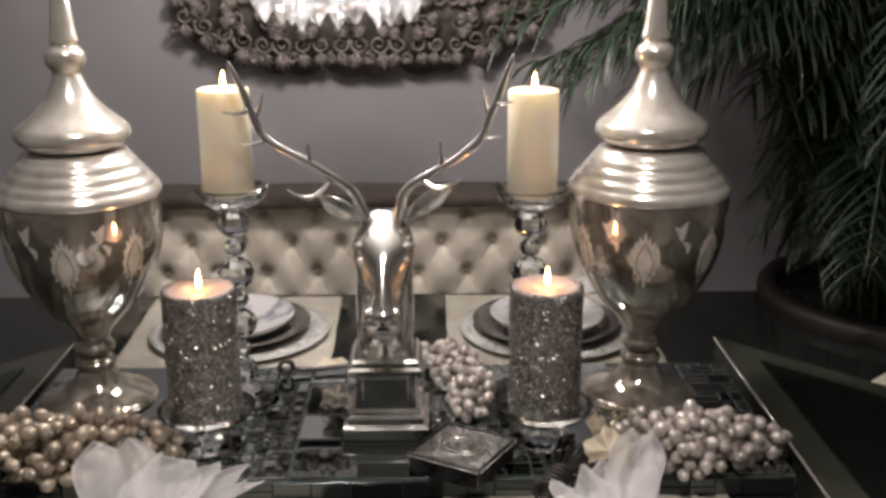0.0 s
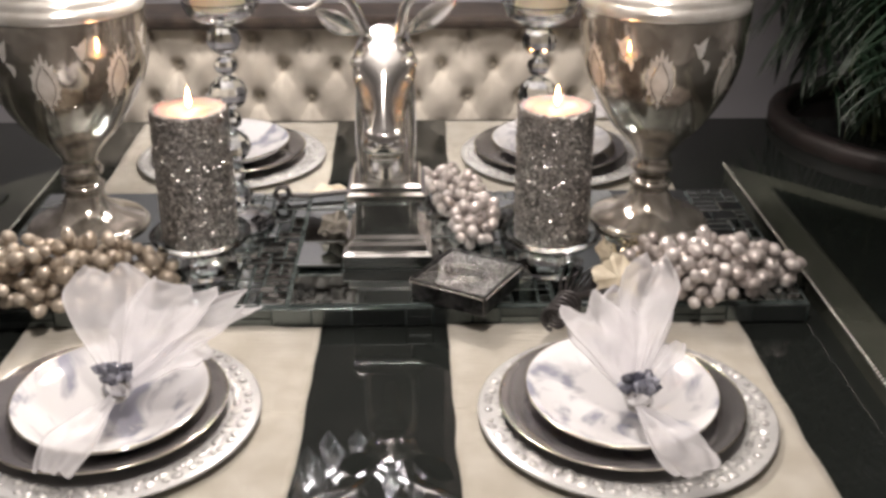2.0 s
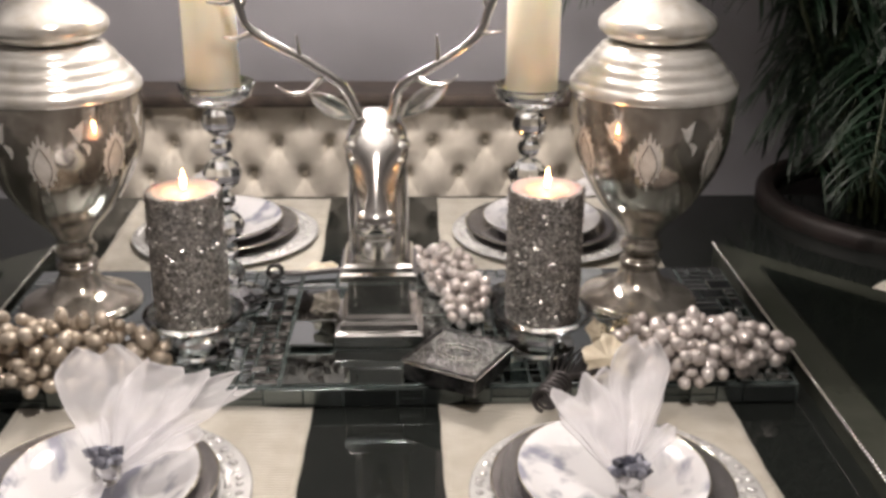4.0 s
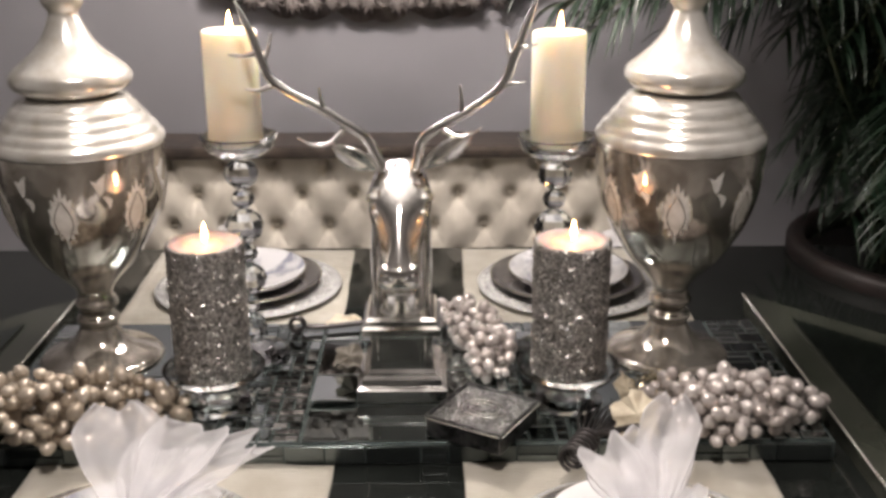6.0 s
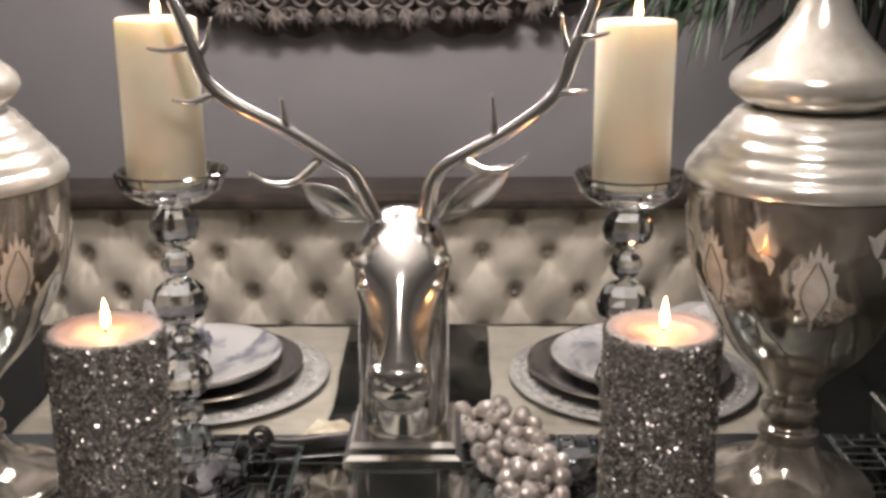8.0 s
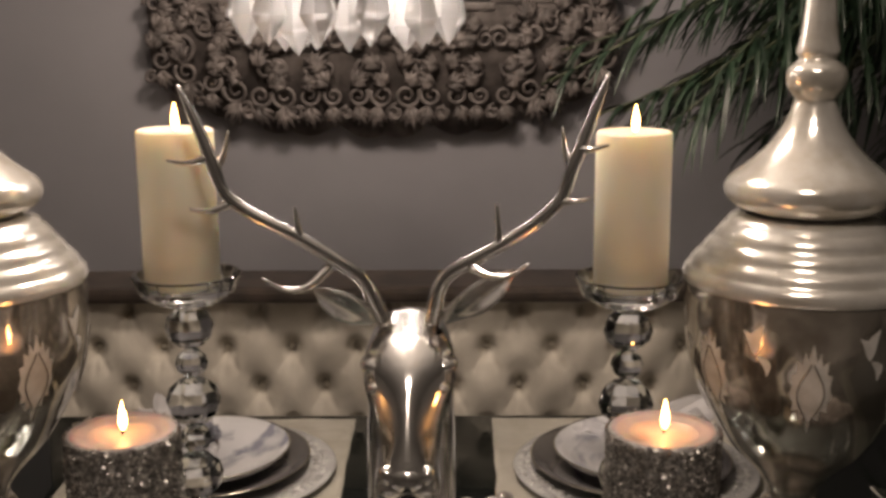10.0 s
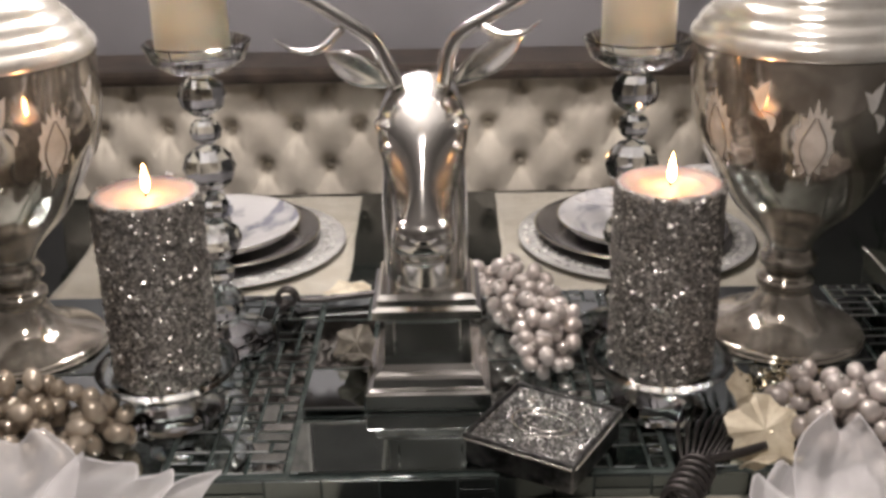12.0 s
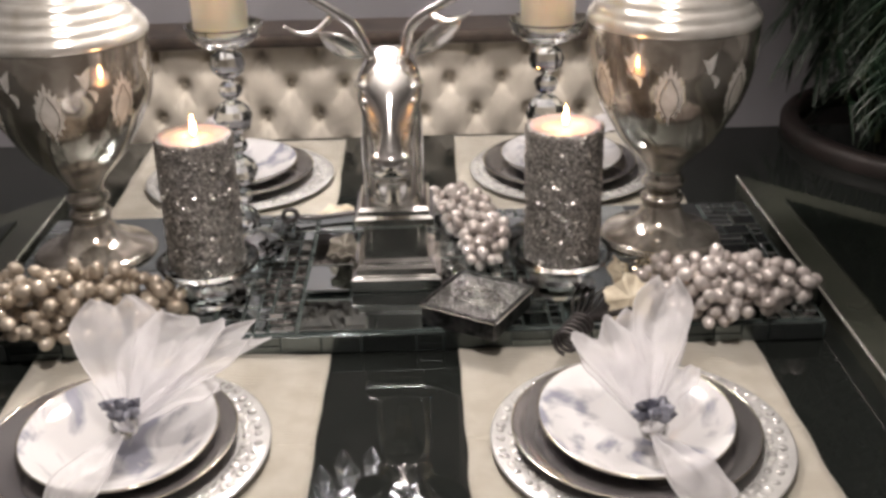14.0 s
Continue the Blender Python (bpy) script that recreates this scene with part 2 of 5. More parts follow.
nt.links.new(wv.outputs["Fac"], ramp.inputs["Value"])
mix2.inputs["Fac"].default_value = 0.4
nt.links.new(dif.outputs[0], mix2.inputs[1])
nt.links.new(tl.outputs[0], mix2.inputs[2])
nt.links.new(ramp.outputs[0], mix.inputs["Fac"])
nt.links.new(tr.outputs[0], mix.inputs[1])
nt.links.new(mix2.outputs[0], mix.inputs[2])
nt.links.new(mix.outputs[0], out.inputs["Surface"])


# ---- mesh helpers ----
FLAT = []  # boxes keep flat faces


def mesh(name, bm, material, smooth=True, recalc=True):
    smooth = smooth and not any(b is bm for b in FLAT)
    if recalc:
        bmesh.ops.recalc_face_normals(bm, faces=bm.faces)
    me = bpy.data.meshes.new(name)
    bm.to_mesh(me)
    bm.free()
    me.materials.append(material)
    if smooth:
        me.polygons.foreach_set("use_smooth", [True] * len(me.polygons))
    return me


def part(name, bm, material, parent=None, label="", smooth=True, at=None, recalc=True):
    ob = new(name, mesh(name, bm, material, smooth, recalc) if isinstance(bm, bmesh.types.BMesh) else bm)
    if at is not None:
        ob.matrix_basis = at
    ob.parent = parent
    return tagged(ob, label)


def thing(name, at, label, category, group="", kind=""):
    e = new(name)
    e.empty_display_size = 0.05
    e.matrix_basis = at
    return tagged(e, label, category, group, kind)


def box(bm, x0, x1, y0, y1, z0, z1, bevel=0.0):
    m = Matrix.Translation(((x0 + x1) / 2, (y0 + y1) / 2, (z0 + z1) / 2)) @ Matrix.Diagonal((x1 - x0, y1 - y0, z1 - z0, 1))
    made = bmesh.ops.create_cube(bm, size=1, matrix=m)["verts"]
    if bevel:
        edges = list({e for v in made for e in v.link_edges})
        bmesh.ops.bevel(bm, geom=edges, offset=bevel, segments=2, affect="EDGES", profile=0.6)
    return bm


def boxed(*a, bevel=0.0):
    FLAT.append(bmesh.new())
    return box(FLAT[-1], *a, bevel=bevel)


def lathe(bm, profile, segments=48, m=Matrix(), closed=False, wobble=0.0):
    """Turns (radius, height) pairs round z."""
    rings = []
    for r, z in profile:
        if r < 1e-5:
            rings.append([bm.verts.new(m @ Vector((0, 0, z)))])
        else:
            ring = []
            for i in range(segments):
                a = 2 * pi * i / segments
                rr = r * (1 + wobble * sin(3 * a + 40 * z))
                ring.append(bm.verts.new(m @ Vector((rr * cos(a), rr * sin(a), z))))
            rings.append(ring)
    pairs = list(zip(rings, rings[1:])) + ([(rings[-1], rings[0])] if closed else [])
    for a, b in pairs:
        for i in range(segments):
            j = (i + 1) % segments
            if len(a) == 1 and len(b) == 1:
                continue
            if len(a) == 1:
                bm.faces.new((a[0], b[i], b[j]))
            elif len(b) == 1:
                bm.faces.new((a[i], b[0], a[j]))
            else:
                bm.faces.new((a[i], b[i], b[j], a[j]))
    return bm


def soften(points, n=6):
    """A smooth line through points (Catmull-Rom), each a tuple of any length."""
    pts = [np.array(p, float) for p in points]
    pts = [2 * pts[0] - pts[1]] + pts + [2 * pts[-1] - pts[-2]]
    res = []
    for a, b, c, d in zip(pts, pts[1:], pts[2:], pts[3:]):
        for i in range(n):
            t = i / n
            res.append(0.5 * (2 * b + (c - a) * t + (2 * a - 5 * b + 4 * c - d) * t * t + (3 * b - a - 3 * c + d) * t ** 3))
    res.append(pts[-2])
    return res


def tube(bm, points, sides=8, m=Matrix()):
    """Points of (x, y, z, radius), or (x, y, z, rx, rz) for an oval."""
    rings, last = [], None
    p = [np.array(q, float) for q in points]
    for i, q in enumerate(p):
        d = Vector((p[min(i + 1, len(p) - 1)] - p[max(i - 1, 0)])[:3]).normalized()
        ref = last if last is not None else (Vector((1, 0, 0)) if abs(d.x) < 0.9 else Vector((0, 1, 0)))
        u = (ref - d * ref.dot(d)).normalized()
        v = d.cross(u)
        last = u
        r1, r2 = q[3], q[4] if len(q) > 4 else q[3]
        rings.append([bm.verts.new(m @ (Vector(q[:3]) + u * r1 * cos(2 * pi * k / sides) + v * r2 * sin(2 * pi * k / sides))) for k in range(sides)])
    for a, b in zip(rings, rings[1:]):
        for k in range(sides):
            bm.faces.new((a[k], a[(k + 1) % sides], b[(k + 1) % sides], b[k]))
    bm.faces.new(rings[0][::-1])
    bm.faces.new(rings[-1])
    return bm


def sheet(bm, nu, nv, f):
    """A grid of f(u, v), u and v from 0 to 1."""
    g = [[bm.verts.new(f(i / nu, j / nv)) for j in range(nv + 1)] for i in range(nu + 1)]
    for i in range(nu):
        for j in range(nv):
            bm.faces.new((g[i][j], g[i + 1][j], g[i + 1][j + 1], g[i][j + 1]))
    return g


def ball(bm, r, m=Matrix(), sub=2):
    bmesh.ops.create_icosphere(bm, subdivisions=sub, radius=r, matrix=m)
    return bm


# ---- room ----
def structure(name, bm, material, label, smooth=False):
    ob = part(name, bm, material, None, label, smooth)
    return tagged(ob, kind="structure", category=name.split("_")[0])


# the floor and three walls out of view are added reflectors
X0, X1, Y0, Y1, ZC = -3.8, 3.8, -5.2, 0.86, 2.5
structure("floor", boxed(X0, X1, Y0, Y1, -0.1, 0.0), FLOOR, "unseen polished stone floor, pale grey to bounce light")
structure("ceiling", boxed(X0, X1, Y0, Y1, ZC, ZC + 0.1), CEIL, "plain white painted ceiling")
structure("wall_north", boxed(X0, X1, Y1, Y1 + 0.12, -0.1, ZC + 0.1), WALL, "plain grey painted wall behind the bench")
structure("wall_south", boxed(X0, X1, Y0 - 0.12, Y0, -0.1, ZC + 0.1), BOUNCE_WALL, "unseen wall, painted pale to bounce light")
structure("wall_west", boxed(X0 - 0.12, X0, Y0 - 0.12, Y1 + 0.12, -0.1, ZC + 0.1), BOUNCE_WALL, "unseen wall, painted pale to bounce light")
structure("wall_east", boxed(X1, X1 + 0.12, Y0 - 0.12, Y1 + 0.12, -0.1, ZC + 0.1), BOUNCE_WALL, "unseen wall, painted pale to bounce light")
bm = boxed(X0, X1, Y1 - 0.022, Y1, 0.585, 0.61, bevel=0.006)
box(bm, X0, X1, Y1 - 0.012, Y1, 0.545, 0.583, bevel=0.004)
structure("trim_dado", bm, TRIM, "moulded grey dado rail along the wall")
structure("baseboard", boxed(X0, X1, Y1 - 0.018, Y1, 0.0, 0.12, bevel=0.005), TRIM, "painted grey baseboard")

# fixture for the assumed light, added out of view
for dx, dy in ASSUMED_DOWNLIGHTS:
    e = thing("ceiling_downlight", pose(dx, dy, ZC), "assumed round ceiling downlight out of view, lit", "ceiling light", "ceiling downlights")
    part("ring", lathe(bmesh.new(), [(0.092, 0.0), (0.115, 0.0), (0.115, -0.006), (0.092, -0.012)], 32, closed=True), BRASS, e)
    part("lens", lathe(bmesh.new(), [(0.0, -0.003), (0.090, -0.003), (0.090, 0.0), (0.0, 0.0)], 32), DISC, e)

# ---- table ----
table = thing("dining_table", pose(0.03, -0.03, 0), "dining table with a black glass top", "table")
part("glass_top", boxed(-1.30, 1.30, -0.63, 0.61, 0.732, 0.75, bevel=0.004), GLASS_TOP, table, "glossy black glass top")
part("apron", boxed(-1.22, 1.22, -0.56, 0.54, 0.66, 0.731), DARK_WOOD, table)
for sx in (-1.12, 1.12):
    for sy in (-0.48, 0.46):
        part("leg", boxed(sx - 0.045, sx + 0.045, sy - 0.045, sy + 0.045, 0.0, 0.66, bevel=0.006), DARK_WOOD, table)


def slab(corners, z0, z1, inset=0.0):
    bm = bmesh.new()
    c = Vector((sum(p[0] for p in corners) / len(corners), sum(p[1] for p in corners) / len(corners)))
    ring = lambda k, z: [bm.verts.new((*(Vector(p) + (c - Vector(p)).normalized() * k), z)) for p in corners]
    a, b = ring(0, z0), ring(0, z1)
    n = len(corners)
    for i in range(n):
        bm.faces.new((a[i], a[(i + 1) % n], b[(i + 1) % n], b[i]))
    bm.faces.new(a[::-1])
    bm.faces.new(b)
    return bm


def mirrored_panel(side):
    """A raised smoked-mirror panel on the table's end, with a beaded edge."""
    s = 1 if side > 0 else -1
    X = lambda x: 0.027 + s * (x - 0.027)
    outer = [(X(0.578), 0.25), (X(0.98), -0.16), (X(0.98), -0.60), (X(0.583), -0.49)]
    inner = [(X(0.622), 0.135), (X(0.93), -0.185), (X(0.93), -0.53), (X(0.632), -0.45)]
    e = thing("mirrored_end_panel", pose(0, 0, 0.7505), "raised smoked mirror panel with a beaded edge on the table end", "mirror panel", "mirrored end panels")
    part("border", slab(outer, 0.0, 0.028), GREEN_BAND, e, "bevelled grey-green mirror border", smooth=False)
    part("panel", slab(inner, 0.0285, 0.032), GREEN_GLASS, e, "dark green mirror panel", smooth=False)
    bm = bmesh.new()
    for a, b in ((outer[0], outer[3]), (outer[3], outer[2])):
        a, b = Vector(a), Vector(b)
        count = int((b - a).length / 0.0072)
        for i in range(count):
            p = a + (b - a) * (i / count)
            off = Vector((-s * 0.001, 0)) if a == Vector(outer[0]) else Vector((0, -0.001))
            for z in (0.026,):
                bmesh.ops.create_icosphere(bm, subdivisions=1, radius=0.0032, matrix=Matrix.Translation((p.x + off.x, p.y + off.y, z)))
    tagged(part("bead_trim", bm, STEEL_BEAD, e, "row of small steel beads"), kind="stuff")
    return e


mirrored_panel(1)
mirrored_panel(-1)

# ---- mirrored tray ----
TX0, TX1, TY0, TY1, TZ0, TZ1 = -0.51, 0.56, -0.242, 0.14, 0.751, 0.776
tray = thing("mirrored_tray", pose(0, 0, TZ0), "long mirrored mosaic tray on the table", "tray")
part("base", boxed(TX0, TX1, TY0, TY1, 0.0, TZ1 - TZ0, bevel=0.0008), TRAY_EDGE, tray, "dark glass base with a polished edge")
TT = TZ1 - TZ0
tile_mesh = {}


def mirror_tile(x0, x1, y0, y1, z, tilt=0.0, lift=0.0, lean=0.0):
    key = (round(x1 - x0, 3), round(y1 - y0, 3))
    if key not in tile_mesh:
        b = bmesh.new()
        w, d, e = key[0] / 2, key[1] / 2, min(0.0008, key[0] / 6, key[1] / 6)
        lo = [b.verts.new((sx * w, sy * d, 0)) for sx, sy in ((-1, -1), (1, -1), (1, 1), (-1, 1))]
        mid = [b.verts.new((sx * w, sy * d, 0.0022)) for sx, sy in ((-1, -1), (1, -1), (1, 1), (-1, 1))]
        hi = [b.verts.new((sx * (w - e), sy * (d - e), 0.0036)) for sx, sy in ((-1, -1), (1, -1), (1, 1), (-1, 1))]
        for r0, r1 in ((lo, mid), (mid, hi)):
            for i in range(4):
                b.faces.new((r0[i], r0[(i + 1) % 4], r1[(i + 1) % 4], r1[i]))
        b.faces.new(hi)
        b.faces.new(lo[::-1])
        tile_mesh[key] = mesh("mirror_tile", b, TILE, smooth=False)
    part("mirror_tile", tile_mesh[key], None, tray, at=pose((x0 + x1) / 2, (y0 + y1) / 2, z + lift, lean + random.uniform(-tilt, tilt), random.uniform(-tilt, tilt), 0))


def mosaic(x0, x1, y0, y1):
    """Small mirrors of mixed sizes on a grid of 17 mm cells."""
    cell = 0.0172
    nx, ny = max(1, round((x1 - x0) / cell)), max(1, round((y1 - y0) / cell))
    cx, cy = (x1 - x0) / nx, (y1 - y0) / ny
    taken = set()
    for j in range(ny):
        for i in range(nx):
            if (i, j) in taken:
                continue
            w, d = random.choice([(1, 1), (2, 1), (1, 2), (2, 1), (1, 1), (2, 2)])
            if i + w > nx or any((i + a, j + c) in taken for a in range(w) for c in range(d)):
                w = 1
            if j + d > ny or any((i + a, j + c) in taken for a in range(w) for c in range(d)):
                w, d = 1, 1
            taken |= {(i + a, j + c) for a in range(w) for c in range(d)}
            g = 0.0013
            mirror_tile(x0 + i * cx + g, x0 + (i + w) * cx - g, y0 + j * cy + g, y0 + (j + d) * cy - g, TT, 1.6)


mosaic(-0.205, -0.100, TY0 + 0.004, TY1 - 0.004)
mosaic(0.150, 0.235, TY0 + 0.004, TY1 - 0.004)
mosaic(TX1 - 0.075, TX1 - 0.004, TY0 + 0.004, TY1 - 0.004)
mosaic(TX0 + 0.004, TX0 + 0.058, TY0 + 0.004, TY1 - 0.004)
for x0, x1, y0, y1 in ((-0.096, 0.146, TY0 + 0.004, -0.146), (-0.033, 0.146, -0.142, -0.040), (-0.096, -0.037, -0.048, 0.062), (-0.033, 0.146, -0.036, 0.062),
                       (-0.096, -0.046, 0.066, TY1 - 0.004), (-0.042, 0.060, 0.066, TY1 - 0.004), (0.064, 0.146, 0.066, TY1 - 0.004),
                       (-0.448, -0.209, TY0 + 0.004, -0.055), (-0.448, -0.209, -0.051, TY1 - 0.004),
                       (0.239, 0.481, TY0 + 0.004, -0.055), (0.239, 0.481, -0.051, TY1 - 0.004)):
    mirror_tile(x0, x1, y0, y1, TT)
mirror_tile(-0.096, -0.037, -0.142, -0.052, TT, lift=0.0042, lean=-5.0)  # tilted up at the front so it mirrors the lighter wall, not the frame
# bevelled strips along the front edge
x = TX0 + 0.004
while x < TX1 - 0.03:
    w = random.choice([0.034, 0.05, 0.068, 0.05])
    w = min(w, TX1 - 0.004 - x)
    for z0, z1 in ((0.002, 0.012), (0.0135, 0.0245)) if random.random() < 0.45 else ((0.002, 0.0245),):
        b = boxed(x + 0.001, x + w - 0.001, TY0 - 0.004, TY0 - 0.0005, z0, z1, bevel=0.0006)
        part("edge_tile", b, SMOKED, tray, smooth=False)
    x += w


# ---- place settings ----
def placemat(x, y, turn=0.0):
    b = bmesh.new()
    n = 40
    hw, hd = 0.184, 0.192

    def f(u, v):
        X, Y = (2 * u - 1) * hw, (2 * v - 1) * hd
        k = 0.0014 * noise.noise(Vector((X * 30 + x, Y * 30, y)))
        X += 0.004 * noise.noise(Vector((Y * 14, x, 1.0))) * (abs(2 * u - 1) > 0.98)
        Y += 0.004 * noise.noise(Vector((X * 14, y, 4.0))) * (abs(2 * v - 1) > 0.98)
        hem = 0.0011 if max(abs(2 * u - 1), abs(2 * v - 1)) > 0.95 else 0.0
        return (X, Y, 0.0022 + k * 0.5 + hem)

    g = sheet(b, n, n, f)
    edge = [g[i][0] for i in range(n + 1)] + [g[n][j] for j in range(1, n + 1)] + [g[i][n] for i in range(n - 1, -1, -1)] + [g[0][j] for j in range(n - 1, 0, -1)]
    low = [b.verts.new((v.co.x, v.co.y, 0.0)) for v in edge]
    for i in range(len(edge)):
        j = (i + 1) % len(edge)
        b.faces.new((edge[i], low[i], low[j], edge[j]))
    ob = part("placemat", b, MAT, None, "square cream woven placemat lying on the table", at=pose(x, y, 0.7505, 0, 0, turn))
    return tagged(ob, category="placemat", group="placemats")


def charger_thing():
    e = thing("charger_plate", pose(0, 0, 0), "grey charger plate with a shiny beaded mother-of-pearl rim", "charger plate", "charger plates")
    part("plate", lathe(bmesh.new(), [(0, 0.0), (0.114, 0.0), (0.1595, 0.0075), (0.161, 0.0095), (0.1585, 0.011), (0.112, 0.0045), (0, 0.0045)], 72), CHARGER, e)
    b = bmesh.new()
    rnd = random.Random(5)
    for ring, r in enumerate((0.1270, 0.1400, 0.1520)):
        n = int(2 * pi * r / 0.0152)
        for i in range(n):
            a, s = 2 * pi * (i + 0.5 * ring + rnd.uniform(-0.30, 0.30)) / n, rnd.uniform(0.0042, 0.0068)
            r = r + rnd.uniform(-0.0012, 0.0012)
            z = 0.0046 + (r - 0.112) * (0.0063 / 0.0465)
            m = pose(r * cos(a), r * sin(a), z, rnd.uniform(-14, 14), rnd.uniform(-14, 14), a * 180 / pi + rnd.uniform(-40, 40)) @ Matrix.Diagonal((s, s * rnd.uniform(0.7, 1.25), 0.0026, 1))
            bmesh.ops.create_uvsphere(b, u_segments=10, v_segments=6, radius=1.0, matrix=m)
    tagged(part("beaded_rim", b, NACRE, e, "shiny domed mother-of-pearl beads"), kind="stuff")
    return e


def dinner_plate_thing():
    e = thing("dinner_plate", pose(0, 0, 0), "dark gunmetal glazed dinner plate on the charger", "plate", "dinner plates")
    part("plate", lathe(bmesh.new(), [(0, 0), (0.085, 0.0), (0.1280, 0.0165), (0.1315, 0.019), (0.1295, 0.020), (0.086, 0.0045), (0, 0.004)], 72), GREY_PLATE, e)
    part("rim_line", lathe(bmesh.new(), [(0.1297, 0.0196), (0.1318, 0.0188), (0.1322, 0.0197), (0.1305, 0.0208)], 72, closed=True), RIM, e, "thin polished rim")
    return e


def salad_plate_thing():
    e = thing("salad_plate", pose(0, 0, 0), "white porcelain plate marbled in blue-grey swirls", "plate", "salad plates")
    part("plate", lathe(bmesh.new(), [(0, 0), (0.055, 0.0), (0.095, 0.017), (0.104, 0.0255), (0.102, 0.0265), (0.090, 0.0195), (0.054, 0.006), (0, 0.0045)], 64, Matrix.Diagonal((1, 1.10, 1, 1)), wobble=0.008), SWIRL, e)
    part("rim_line", lathe(bmesh.new(), [(0.1020, 0.0262), (0.1042, 0.0252), (0.1046, 0.0262), (0.1030, 0.0274)], 64, Matrix.Diagonal((1, 1.10, 1, 1)), closed=True, wobble=0.008), RIM, e, "thin gilt rim")
    return e


charger, dinner, salad = charger_thing(), dinner_plate_thing(), salad_plate_thing()
SETTINGS = [(0.290, -0.458, 0.0, (0.284, -0.452, 3)), (-0.266, -0.452, 0.0, (-0.262, -0.450, 184)), (-0.256, 0.352, 0.0, (-0.262, 0.360, 5)), (0.302, 0.352, 0.0, (0.300, 0.360, 176))]
MZ = 0.7535
for i, (x, y, turn, (sx, sy, st)) in enumerate(SETTINGS):
    for ob, m in ((charger, pose(x, y, MZ, 0, 0, 37 * i)), (dinner, pose(x - 0.006, y + 0.002, MZ + 0.0048, 0, 0, 20 * i)), (salad, pose(sx, sy, MZ + 0.0098, 0, 0, st))):
        if i == 0:
            ob.matrix_basis = m
        else:
            copy_thing(ob, m)
for x, y, turn in ((0.289, -0.436, 0.6), (-0.243, -0.438, -1.2), (-0.268, 0.362, 0.5), (0.302, 0.364, -0.6), (1.058, 0.094, 44.0)):
    placemat(x, y, turn)


def petal(b, root, tip, width, lift, ruffle, seed, fold=0.35, tipw=0.25, zig=0.0, nu=26, nv=24):
    """One gathered fold of cloth that fans out from root to tip."""
    root, tip = Vector(root), Vector(tip)
    d = tip - root
    side = Vector((d.y, -d.x, 0)).normalized()
    up = side.cross(d.normalized())
    if up.z < 0:
        up = -up

    def f(u, v):
        s = 2 * v - 1
        wide = width * (0.10 + 0.90 * sin(min(1, u * 1.15) * pi * 0.5) ** 1.2) * (1 if u < 0.7 else 1 - (1 - tipw) * ((u - 0.7) / 0.3) ** 2)
        pleat = noise.noise(Vector((s * 1.9 + seed * 3, u * 1.1, seed))) * 0.008 * (1 - 0.4 * u) + ruffle * u * sin(s * 4 + seed * 1.7 + u * 3) * 0.6
        bend = lift * sin(u * pi * 0.75)
        cup = fold * width * s * s * u
        nz = 0.007 * noise.noise(Vector((u * 4 + seed, s * 3, seed))) * (0.3 + u)
        long = u * (1 + 0.55 * zig * u * (abs(((s + 1) * 0.95 + 0.2 * seed) % 1 - 0.5) * 2 - 0.5))
        return root + d * long + side * s * wide + up * (bend + pleat + cup + nz)

    g = sheet(b, nu, nv, f)
    # hem: a narrow rolled border
    rim = [g[i][0] for i in range(nu + 1)] + [g[nu][j] for j in range(1, nv + 1)] + [g[i][nv] for i in range(nu - 1, -1, -1)]
    tube(b, [(*v.co, 0.0009) for v in rim], 4)


CRYSTALS = [mesh("crystal", lathe(bmesh.new(), [(0, 0), (r * 0.8, 0.0), (r, h * 0.65), (0, h)], 5), ROCK, smooth=False) for r, h in ((0.0030, 0.0120), (0.0042, 0.0155), (0.0060, 0.0175))]


def crystal_cluster(ring, c, seed):
    rnd = random.Random(seed)
    for i in range(64):
        d = Vector((rnd.gauss(0, 1), rnd.gauss(0, 1), abs(rnd.gauss(0, 0.8)))).normalized()
        o = Vector((max(-0.008, min(0.008, rnd.gauss(0, 0.005))), rnd.uniform(-0.004, 0.006), rnd.uniform(-0.004, 0.006)))
        part("crystal", rnd.choice(CRYSTALS), None, ring, at=Matrix.Translation(c + o) @ d.to_track_quat("Z", "Y").to_matrix().to_4x4() @ pose(0, 0, 0, 0, 0, rnd.uniform(0, 60)))


def napkin(petals, tail, knot, seed):
    e = thing("napkin", pose(0, 0, 0), "white organza napkin gathered in a crystal ring on the plate", "napkin", "napkins")
    for p in petals:
        b = bmesh.new()
        petal(b, *p)
        part("cloth_fold", b, ORGANZA, e, recalc=False)
    b = bmesh.new()
    petal(b, *tail)
    part("cloth_tail", b, ORGANZA, e, recalc=False)
    k = Vector(knot)
    ring = part("napkin_ring", lathe(bmesh.new(), [(0.0125, -0.006), (0.0145, -0.006), (0.0145, 0.006), (0.0125, 0.006)], 28, pose(k.x, k.y, k.z - 0.014, 90), closed=True), BRASS, e)
    crystal_cluster(ring, k, seed)
    return e


KR, KL = (0.292, -0.503, 0.820), (-0.250, -0.474, 0.820)
